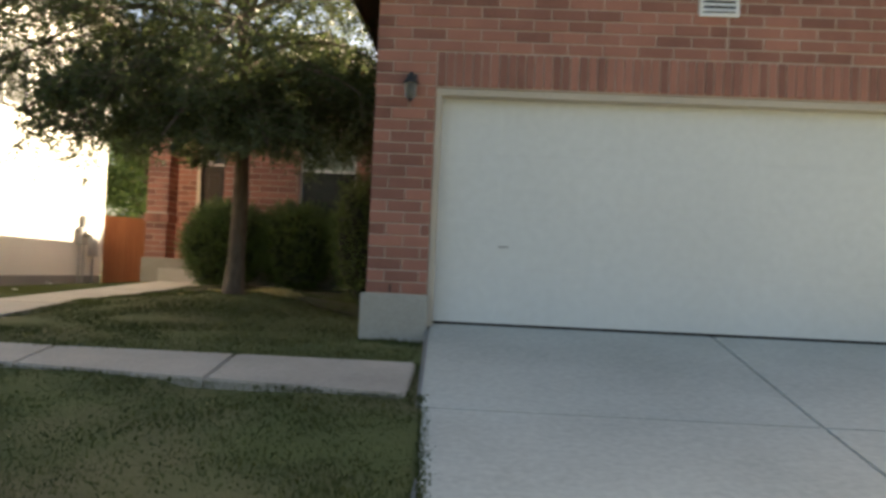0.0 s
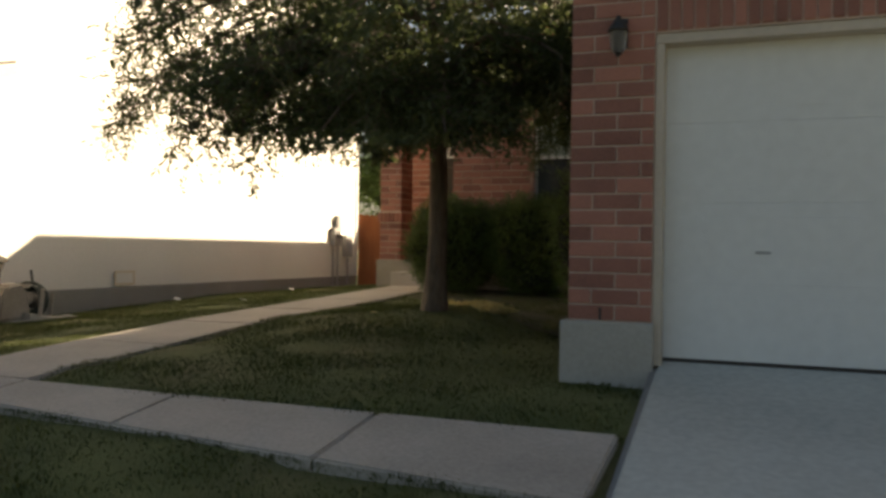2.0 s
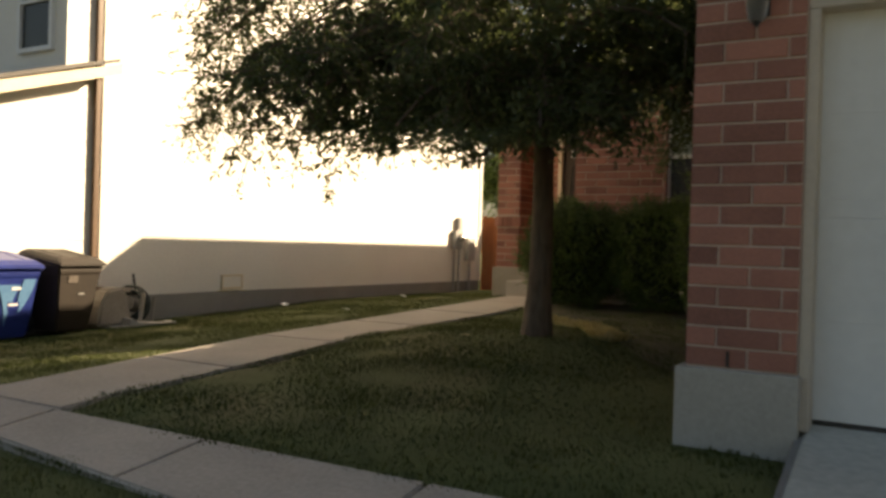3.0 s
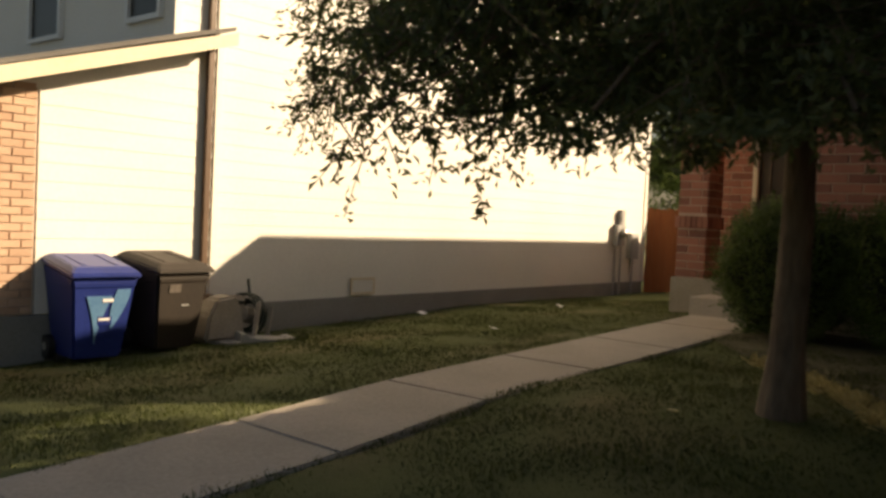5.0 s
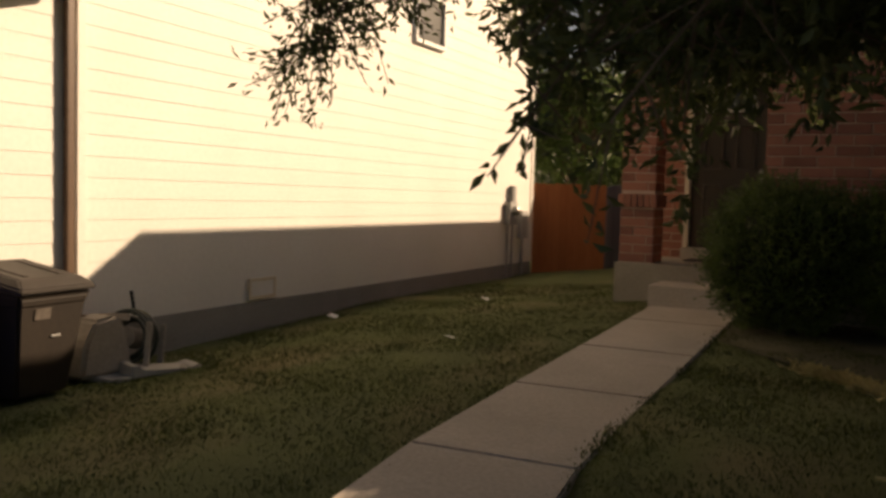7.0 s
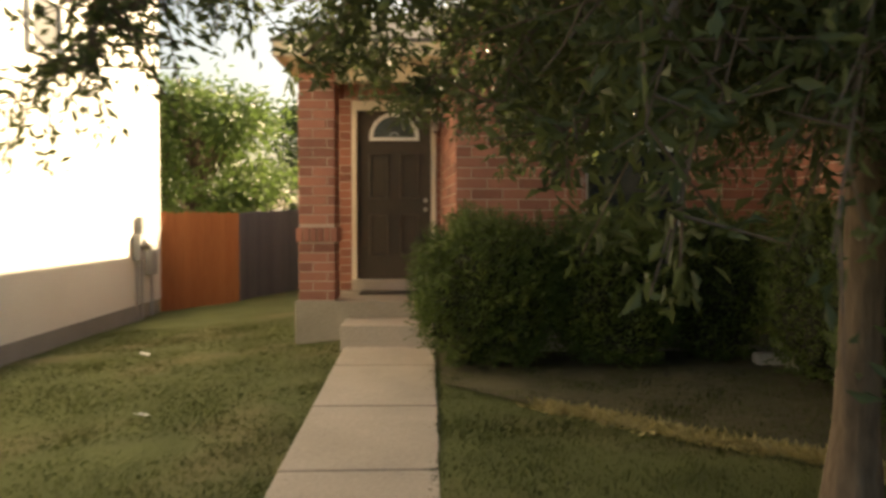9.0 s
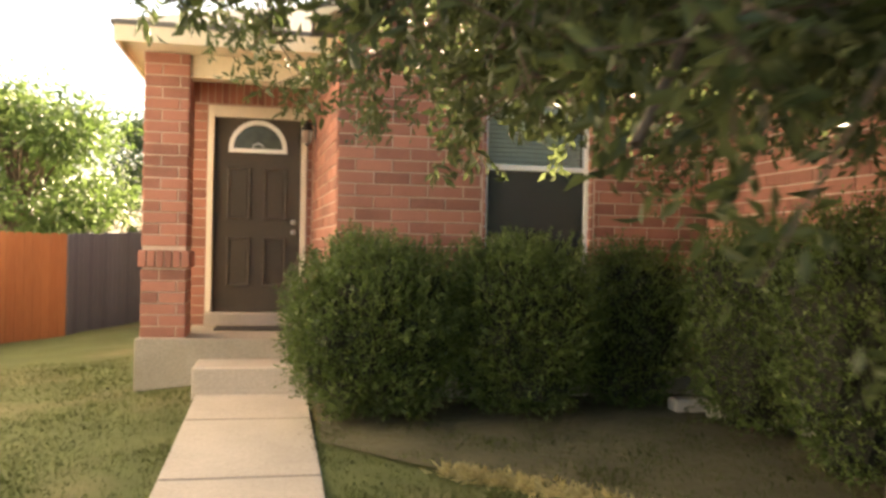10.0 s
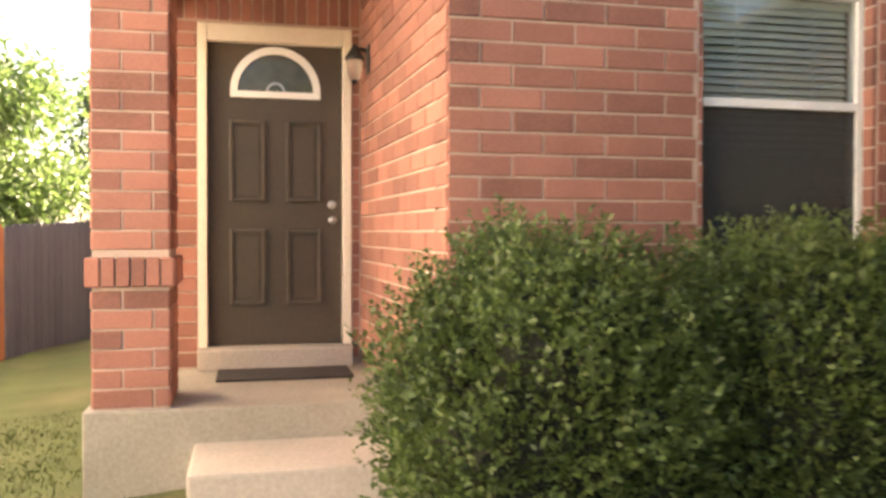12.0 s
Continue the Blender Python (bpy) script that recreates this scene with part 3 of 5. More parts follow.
def gable_vent():
    root = thing("wall_vent", (6.31, -6.672, 2.64), "white louvred vent set in the brick above the garage", "vent")
    part("frame", boxes([((-0.17, -0.02, 0), (-0.14, 0.02, 0.32)), ((0.14, -0.02, 0), (0.17, 0.02, 0.32)), ((-0.14, -0.02, 0), (0.14, 0.02, 0.03)), ((-0.14, -0.02, 0.29), (0.14, 0.02, 0.32))], 0.003), WHITE, root)
    part("backing", box((-0.14, 0.008, 0.03), (0.14, 0.016, 0.29)), BLACK, root)
    for k in range(5):
        bm = box((-0.139, -0.004, -0.017), (0.139, 0.004, 0.017))
        bmesh.ops.transform(bm, matrix=pose(0, -0.006, 0.06 + k * 0.048, -35), verts=bm.verts)
        part("slat", bm, WHITE, root)


gable_vent()


# ---- entry ----
def half_disc(r0, r1, y0, y1, n=24):
    """A half ring (or half disc with r0 = 0) standing in x, z."""
    bm = bmesh.new()
    quads = []
    for y in (y0, y1):
        quads.append([[bm.verts.new((r * math.cos(a), y, r * math.sin(a))) for a in np.linspace(0, math.pi, n)] for r in (r0 or 0.001, r1)])
    for i in range(n - 1):
        for (ra, rb) in ((quads[0], quads[1]),):
            bm.faces.new((ra[0][i], ra[1][i], ra[1][i + 1], ra[0][i + 1]))
            bm.faces.new((rb[0][i], rb[0][i + 1], rb[1][i + 1], rb[1][i]))
            bm.faces.new((ra[1][i], rb[1][i], rb[1][i + 1], ra[1][i + 1]))
            bm.faces.new((ra[0][i], ra[0][i + 1], rb[0][i + 1], rb[0][i]))
    bmesh.ops.recalc_face_normals(bm, faces=bm.faces)
    return bm


def front_door():
    root = thing("front_door", (-0.685, 2.27, 0.503), "closed dark brown panelled front door with a half-round light", "door")
    w, h = 0.45, 2.075
    part("leaf", box((-w, 0, 0), (w, 0.045, h), 0.004), DOOR, root, "dark brown painted leaf")

    def panel(x0, x1, z0, z1):
        for lo, hi in (((x0, -0.024, z0), (x0 + 0.022, 0.003, z1)), ((x1 - 0.022, -0.024, z0), (x1, 0.003, z1)), ((x0 + 0.022, -0.024, z0), (x1 - 0.022, 0.003, z0 + 0.022)), ((x0 + 0.022, -0.024, z1 - 0.022), (x1 - 0.022, 0.003, z1))):
            part("moulding", box(lo, hi, 0.008), DOOR_EDGE, root)
        part("panel", box((x0 + 0.04, -0.005, z0 + 0.04), (x1 - 0.04, 0.003, z1 - 0.04), 0.004), DOOR, root)

    for x0, x1 in ((-0.31, -0.07), (0.07, 0.31)):
        panel(x0, x1, 0.99, 1.54)
        panel(x0, x1, 0.28, 0.80)

    def up(bm):
        bmesh.ops.translate(bm, verts=bm.verts, vec=(0, 0, 1.745))
        return bm

    fan = part("fanlight_frame", up(half_disc(0.256, 0.306, -0.02, 0.004)), BRIGHT, root, "white half-round frame")
    part("fanlight_sill", box((-0.306, -0.02, 1.70), (0.306, 0.004, 1.745), 0.004), BRIGHT, root)
    part("fanlight_pane", up(half_disc(0, 0.262, -0.004, 0.002)), SCREEN_GLASS, root, "grey glass pane")
    part("fanlight_hub", up(half_disc(0.05, 0.065, -0.009, 0.003, 12)), METAL, root)
    knob = lathe([(0.026, 0), (0.026, 0.012), (0.012, 0.02), (0.012, 0.04), (0.028, 0.05), (0.03, 0.065), (0.018, 0.078)])
    bmesh.ops.transform(knob, matrix=pose(0.385, -0.0, 0.86, 90), verts=knob.verts)
    part("knob", knob, METAL, root, "bright metal knob")
    bolt = lathe([(0.03, 0), (0.03, 0.014), (0.02, 0.022)])
    bmesh.ops.transform(bolt, matrix=pose(0.385, 0, 0.97, 90), verts=bolt.verts)
    part("deadbolt", bolt, METAL, root)


SCREEN_GLASS = material("grey_obscure_glass", (0.05, 0.055, 0.042), (0.09, 0.098, 0.075), 0.15, 14, 5, 0.15)
front_door()
structure("door_frame", boxes([((-1.20, 2.20, 0.50), (-1.142, 2.32, 2.685)), ((-0.228, 2.20, 0.50), (-0.17, 2.32, 2.685)), ((-1.142, 2.20, 2.57), (-0.228, 2.32, 2.685))], 0.006), FRAME, "cream painted front door frame", "door frame")
wall_lantern((-0.085, 1.90, 2.36), -87.4, "small black wall lantern beside the front door")
door_mat = tagged(part("door_mat", box((-1.07, 1.62, 0.361), (-0.22, 2.045, 0.376), 0.004), MAT), "dark brown fibre door mat on the porch", "door mat")


def front_window():
    root = thing("window_1", (1.745, 0.10, 1.0), "white sash window with blinds above a dark screen", "window", kind="structure")
    w, h = 0.4848, 1.519
    part("window_frame", boxes([((-w, -0.03, 0), (-w + 0.045, 0.05, h)), ((w - 0.045, -0.03, 0), (w, 0.05, h)), ((-w + 0.045, -0.03, 0), (w - 0.045, 0.05, 0.05)), ((-w + 0.045, -0.03, h - 0.05), (w - 0.045, 0.05, h))], 0.004), WHITE, root)
    part("meeting_rail", box((-w + 0.045, -0.035, 0.905), (w - 0.045, 0.03, 0.95), 0.004), WHITE, root, "white meeting rail")
    part("insect_screen", box((-w + 0.045, -0.012, 0.05), (w - 0.045, -0.008, 0.905)), MESH, root, "dark insect screen")
    pane = part("pane", box((-w + 0.045, 0.0, 0.95), (w - 0.045, 0.006, h - 0.05)), GLASS, root, "clear upper pane")
    pane.visible_shadow = False
    blind = part("blind", box((-w + 0.05, 0.03, h - 0.09), (w - 0.05, 0.075, h - 0.045), 0.004), BLIND, root, "pale green-white venetian blind")
    for k in range(34):
        bm = box((-w + 0.055, -0.024, -0.0015), (w - 0.055, 0.024, 0.0015))
        bmesh.ops.transform(bm, matrix=pose(0, 0.055, h - 0.11 - k * 0.04, 52), verts=bm.verts)
        part("slat", bm, BLIND, blind)
    for x in (-0.22, 0.22):
        part("cord", box((x - 0.006, 0.028, 0.55), (x + 0.006, 0.031, h - 0.09)), BLIND, blind)
    # Dark sheet added in place of the unlit depth of the room.
    part("dark_lining", boxes([((-w, 0.12, 0), (w, 0.13, h))]), CORE, root, "dark sheet painted as the unlit room behind the blind")


front_window()
structure("window_sill", box((1.24, -0.03, 0.93), (2.25, 0.12, 1.0), 0.006), BRICK, "red brick window sill", "sill")


# ---- beside the neighbour's wall ----
def wheeled_bin(place, plastic, name_label, printed):
    root = thing("wheeled_bin", place, name_label, "bin")
    bm = bmesh.new()
    rings = []
    for z, x0, x1, y in ((0.04, -0.27, 0.20, 0.22), (0.30, -0.29, 0.25, 0.25), (0.72, -0.32, 0.32, 0.29), (0.76, -0.33, 0.345, 0.31), (0.80, -0.33, 0.345, 0.31)):
        rings.append([bm.verts.new(p) for p in ((x0, -y, z + (0.10 if z > 0.7 else 0) * 0), (x1, -y, z), (x1, y, z), (x0, y, z))])
    for v in (rings[-1][0], rings[-1][3], rings[-2][0], rings[-2][3]):
        v.co.z += 0.10
    for a, b in zip(rings, rings[1:]):
        for i in range(4):
            bm.faces.new((a[i], a[(i + 1) % 4], b[(i + 1) % 4], b[i]))
    bm.faces.new(rings[0][::-1])
    bm.faces.new(rings[-1])
    bmesh.ops.bevel(bm, geom=list(bm.edges), offset=0.02, segments=2, affect="EDGES")
    body = part("body", bm, plastic, root)
    bm = bmesh.new()
    low = [bm.verts.new(p) for p in ((-0.36, -0.325, 0.905), (0.375, -0.325, 0.795), (0.375, 0.325, 0.795), (-0.36, 0.325, 0.905))]
    mid = [bm.verts.new(v.co + Vector((0, 0, 0.04))) for v in low]
    top = [bm.verts.new(p) for p in ((-0.30, -0.26, 0.985), (0.28, -0.26, 0.895), (0.28, 0.26, 0.895), (-0.30, 0.26, 0.985))]
    for a, b in ((low, mid), (mid, top)):
        for i in range(4):
            bm.faces.new((a[i], a[(i + 1) % 4], b[(i + 1) % 4], b[i]))
    bm.faces.new(top)
    bm.faces.new(low[::-1])
    bmesh.ops.bevel(bm, geom=list(bm.edges), offset=0.012, segments=2, affect="EDGES")
    lid = part("lid", bm, plastic, root)
    for y in (-0.15, 0.15):
        part("lid_rib", boxes([((-0.25, y - 0.02, -0.006), (0.22, y + 0.02, 0.002))], 0.002), plastic, lid).matrix_local = pose(0, 0, 0.943, 0, 8.8)
    part("handle", rod((-0.40, -0.24, 0.92), (-0.40, 0.24, 0.92), 0.018), plastic, root)
    for y in (-0.2, 0.2):
        part("handle_bracket", box((-0.41, y - 0.02, 0.88), (-0.32, y + 0.02, 0.935), 0.008), plastic, root)
    for y in (-0.27, 0.27):
        wheel = part("wheel", rod((-0.26, y - 0.03, 0.11), (-0.26, y + 0.03, 0.11), 0.11, sides=20), BLACK, root, "black wheel")
        part("hub", rod((-0.26, y - 0.034, 0.11), (-0.26, y + 0.034, 0.11), 0.04), GREY, wheel)
    part("axle", rod((-0.26, -0.27, 0.11), (-0.26, 0.27, 0.11), 0.012), METAL, root)
    slope = math.degrees(math.atan2(0.07, 0.42))
    face = pose(0.286, 0, 0.5, 0, slope)
    if printed:
        # two curved swooshes that meet below the middle
        n = 9
        right = [(0.25 - 0.16 * q ** 1.6, 0.19 - 0.38 * q) for q in np.linspace(0, 1, n)] + [(0.09 - 0.03 * math.sin(math.pi * q) + 0.03 * q, -0.19 + 0.38 * q) for q in np.linspace(0, 1, n)]
        left = [(-0.16 + 0.10 * math.sin(math.pi / 2 * q), 0.13 - 0.45 * q) for q in np.linspace(0, 1, n)] + [(-0.05 + 0.13 * q ** 1.5, -0.32 + 0.45 * q) for q in np.linspace(0, 1, n)]
        for k, outline in enumerate((right, left)):
            part("print", prism(outline, "x", 0.0 + 0.001 * k, 0.006 + 0.001 * k), BLUE_LIGHT, root, "pale blue printed swoosh").matrix_local = face
        rows = [("label_bar", ((0.008, -0.01, 0.075), (0.012, 0.09, 0.105)), WHITE, "white unreadable lettering"), ("label_ground", ((0.006, -0.04, -0.15), (0.010, 0.09, -0.06)), BLUE, ""),
                ("label_bar", ((0.011, -0.035, -0.10), (0.014, 0.07, -0.075)), WHITE, "white unreadable lettering")]
    else:
        rows = [("label_bar", ((0.002, 0.0, -0.03), (0.008, 0.08, -0.014)), GREY, "pale unreadable lettering"), ("badge", ((0.002, -0.16, 0.11), (0.006, -0.03, 0.19)), BADGE, "dim worn print")]
    for n, (lo, hi), m, lab in rows:
        part(n, box(lo, hi, 0.001), m, root, lab).matrix_local = face
    return root


wheeled_bin((-4.49, -5.52, ground_z(-4.49, -5.52) - 0.02), BLUE, "blue plastic wheeled recycling bin on the grass by the wall", True).rotation_euler = (0, 0, radians(-4))
wheeled_bin((-4.47, -4.75, ground_z(-4.47, -4.75) - 0.02), BIN_BROWN, "dark brown plastic wheeled bin on the grass by the wall", False).rotation_euler = (0, 0, radians(3))


def ring(place, radius, thick, turn, mat, parent, name="coil", sides=28):
    bm = bmesh.new()
    rings = []
    for i in range(sides):
        a = 2 * math.pi * i / sides
        c = Vector((radius * math.cos(a), 0, radius * math.sin(a) * 1.15))
        d = c.normalized()
        rings.append([bm.verts.new(c + d * thick * math.cos(b) + Vector((0, thick * math.sin(b), 0))) for b in np.arange(6) * math.pi / 3])
    for i in range(sides):
        for j in range(6):
            bm.faces.new((rings[i][j], rings[(i + 1) % sides][j], rings[(i + 1) % sides][(j + 1) % 6], rings[i][(j + 1) % 6]))
    bmesh.ops.recalc_face_normals(bm, faces=bm.faces)
    bmesh.ops.transform(bm, matrix=Matrix.Translation(place) @ turn, verts=bm.verts)
    return part(name, bm, mat, parent)


def hose_reel():
    root = thing("hose_reel", (-4.5, -3.75, ground_z(-4.5, -3.75) - 0.03), "faded cream hose reel with coiled dark hose by the wall", "hose reel")
    bm = prism([(-0.55, 0.02), (-0.02, 0.02), (-0.10, 0.40), (-0.20, 0.50), (-0.40, 0.47), (-0.50, 0.30)], "x", -0.17, 0.10)
    bmesh.ops.bevel(bm, geom=list(bm.edges), offset=0.03, segments=3, affect="EDGES")
    part("housing", bm, FADED, root, "faded cream plastic housing")
    turn = pose(0, 0.02, 0, -13, 0, 24)
    for s in (-0.15, 0.15):
        part("side_frame", boxes([((-0.24, s - 0.014, 0.0), (0.22, s + 0.014, 0.05)), ((-0.24, s - 0.014, 0.02), (-0.19, s + 0.014, 0.46)), ((0.17, s - 0.014, 0.02), (0.22, s + 0.014, 0.40)), ((-0.24, s - 0.014, 0.40), (0.02, s + 0.014, 0.46))], 0.008), FADED, root).matrix_local = turn
    part("drum", rod((-0.02, -0.13, 0.27), (-0.02, 0.13, 0.27), 0.09, sides=18), FADED, root).matrix_local = turn
    rng = random.Random(5)
    for k in range(12):
        ring((-0.02 + rng.uniform(-0.02, 0.02), -0.11 + 0.02 * k, 0.27), rng.uniform(0.13, 0.21), 0.013, pose(0, 0, 0, rng.uniform(-8, 8), 0, rng.uniform(-12, 12)), HOSE, root).matrix_local = turn
    part("crank", boxes([((-0.03, 0.16, 0.26), (-0.01, 0.18, 0.42)), ((-0.03, 0.16, 0.40), (-0.01, 0.25, 0.42))], 0.005), FADED, root).matrix_local = turn
    part("hose_end", rod((0.0, 0.0, 0.46), (-0.03, -0.06, 0.66), 0.015), HOSE, root).matrix_local = turn


hose_reel()


def splash_block(place, turn, label):
    bm = prism([(-0.3, 0.0), (0.3, 0.0), (0.3, 0.05), (0.24, 0.05), (0.2, 0.03), (-0.2, 0.06), (-0.24, 0.10), (-0.3, 0.10)], "y", -0.14, 0.14)
    bmesh.ops.bevel(bm, geom=list(bm.edges), offset=0.008, segments=2, affect="EDGES")
    ob = tagged(part("splash_block", bm, CONCRETE), label, "splash block")
    ob.matrix_world = pose(*place, 0, 0, turn)


splash_block((-4.48, -4.02, ground_z(-4.48, -4.02) - 0.04), 10, "pale concrete splash block on the grass under the downspout")
splash_block((-4.2, -3.68, ground_z(-4.2, -3.68) - 0.04), 70, "pale concrete splash block lying beside the hose reel")


def meter_boxes():
    root = thing("electric_meter", (WX + 0.01, 5.1, 0.60), "grey electric meter box with conduits on the siding", "electric meter")
    part("cabinet", box((0, -0.16, 0.0), (0.12, 0.14, 0.40), 0.01), GREY, root)
    glass = lathe([(0.085, 0), (0.085, 0.05), (0.07, 0.09)])
    bmesh.ops.transform(glass, matrix=pose(0.12, 0.0, 0.24, 0, 90), verts=glass.verts)
    part("dial", glass, METAL, root)
    part("riser", rod((0.06, 0.0, 0.40), (0.06, 0.0, 0.64), 0.03), GREY, root)
    part("upper_box", box((0, 0.0, 0.40), (0.10, 0.14, 0.68), 0.01), GREY, root)
    for y in (-0.12, 0.10):
        part("conduit", rod((0.05, y, -1.1), (0.05, y, 0.0), 0.022), GREY, root, "grey conduit")
    root2 = thing("breaker_box", (WX + 0.01, 5.68, 0.34), "grey breaker box on the siding beside the meter", "breaker box")
    part("cabinet", box((0, -0.16, 0.0), (0.10, 0.16, 0.5), 0.01), GREY, root2)
    part("cover", box((0.10, -0.14, 0.03), (0.108, 0.14, 0.47), 0.004), GREY, root2)
    part("conduit", rod((0.05, 0.0, -0.85), (0.05, 0.0, 0.0), 0.025), GREY, root2)


meter_boxes()
faucet = thing("outlet_cover", (WX + 0.02, -1.64, -0.08), "small cream utility cover on the siding", "outlet cover")
part("plate", boxes([((0, -0.22, 0.0), (0.02, -0.19, 0.22)), ((0, 0.19, 0.0), (0.02, 0.22, 0.22)), ((0, -0.19, 0.19), (0.02, 0.19, 0.22)), ((0, -0.19, 0.0), (0.02, 0.19, 0.03))], 0.003), CREAM, faucet)
part("lid", box((0, -0.19, 0.03), (0.012, 0.19, 0.19)), SIDING, faucet)


# ---- fence ----
def fence_run(a, b, z0, z1, mat, label, drop=0.0):
    a, b = Vector(a), Vector(b)
    d = b - a
    n = max(1, round(d.length / 0.14))
    yaw = math.atan2(d.y, d.x)
    root = thing("fence", (a.x, a.y, z0), label, "fence")
    root.rotation_euler = (0, 0, yaw)
    rng = random.Random(int(d.length * 100))
    for i in range(n):
        w = d.length / n
        x = i * w
        top = z1 - z0 + drop * i / n + rng.uniform(-0.01, 0.01)
        part("picket", prism([(x + 0.003, -0.1 + drop * i / n), (x + w - 0.003, -0.1 + drop * i / n), (x + w - 0.003, top - 0.03), (x + w - 0.03, top), (x + 0.03, top), (x + 0.003, top - 0.03)], "y", 0.0, 0.018), mat, root)
    for z in (0.3, 0.9, 1.5):
        part("rail", prism([(0, z), (d.length, z + drop), (d.length, z + 0.09 + drop), (0, z + 0.09)], "y", 0.02, 0.06), mat, root)
    for x in (0.05, d.length - 0.1):
        part("post", box((x, 0.06, -0.2), (x + 0.09, 0.15, z1 - z0 - 0.05)), mat, root)


fence_run((WX + 0.0, 6.36, 0), (-3.73, 7.4, 0), -0.38, 1.36, FENCE, "reddish stained cedar fence beside the house wall")
fence_run((-3.72, 7.42, 0), (-1.5, 12.8, 0), -0.36, 1.36, FENCE_GREY, "weathered dark grey board fence running to the back", 0.25)
flap = tagged(part("plastic_sheet", prism([(-3.42, 1.40), (-3.18, 1.5), (-3.22, 1.30), (-3.33, 0.72), (-3.38, 0.8)], "y", 8.86, 8.875), WHITE), "torn white plastic sheet hanging on the fence", "plastic sheet")
edging = tagged(part("edging_stone", box((2.70, -0.72, -0.11), (3.02, -0.55, 0.03), 0.03), CONCRETE), "pale concrete edging block on bare soil under the hedge", "edging stone", "edging stones")
for x, y, a in ((3.06, -0.86, 25), (3.1, -1.2, 80)):
    copy_thing(edging, Matrix.Translation((x, y, 0)) @ pose(0, 0, 0, 0, 0, a) @ Matrix.Translation((-2.86, 0.635, 0)))


# ---- plants ----
def leaves(name, base, way, size, mat, parent, label="", width=0.32, seed=1):
    """Many folded leaves: base points, ways (unit) and lengths, joined into one mesh."""
    rng = np.random.default_rng(seed)
    n = len(base)
    side = np.cross(way, rng.normal(size=(n, 3)))
    side /= np.linalg.norm(side, axis=1)[:, None] + 1e-9
    up = np.cross(side, way)
    s = size[:, None]
    fold = (0.10 + 0.12 * rng.random((n, 1))) * s
    bend = rng.uniform(-0.2, 0.2, (n, 1)) * s
    verts = np.stack([base, base + way * s * 0.5 + side * s * width / 2 + up * fold, base + way * s + up * bend, base + way * s * 0.5 - side * s * width / 2 + up * fold], 1).reshape(-1, 3)
    idx = np.arange(n) * 4
    faces = np.stack([np.stack([idx, idx + 1, idx + 2], 1), np.stack([idx, idx + 2, idx + 3], 1)], 1).reshape(-1, 3)
    me = bpy.data.meshes.new(name)
    me.vertices.add(len(verts))
    me.vertices.foreach_set("co", verts.ravel())
    me.loops.add(faces.size)
    me.loops.foreach_set("vertex_index", faces.ravel().astype(np.int32))
    me.polygons.add(len(faces))
    me.polygons.foreach_set("loop_start", (np.arange(len(faces)) * 3).astype(np.int32))
    me.update(calc_edges=True)
    me.validate()
    me.materials.append(mat)
    ob = new(name, me)
    ob.parent = parent
    return tagged(ob, label, kind="stuff")


def tubes(name, paths, mat, parent, sides=8):
    """Tapered limbs: each a list of points with radii, joined into one mesh."""
    verts, faces = [], []
    for pts, radii in paths:
        start = len(verts)
        for i, (p, r) in enumerate(zip(pts, radii)):
            d = (Vector(pts[min(i + 1, len(pts) - 1)]) - Vector(pts[max(i - 1, 0)])).normalized()
            q = d.to_track_quat("Z", "Y")
            verts += [Vector(p) + q @ Vector((r * math.cos(a), r * math.sin(a), 0)) for a in np.arange(sides) * 2 * math.pi / sides]
        for i in range(len(pts) - 1):
            for j in range(sides):
                k = start + i * sides
                faces.append((k + j, k + (j + 1) % sides, k + sides + (j + 1) % sides, k + sides + j))
    me = bpy.data.meshes.new(name)
    me.from_pydata(verts, [], faces)
    me.polygons.foreach_set("use_smooth", [True] * len(faces))
    me.materials.append(mat)
    ob = new(name, me)
    ob.parent = parent
    return ob


def unit(v):
    return v / (np.linalg.norm(v) + 1e-9)


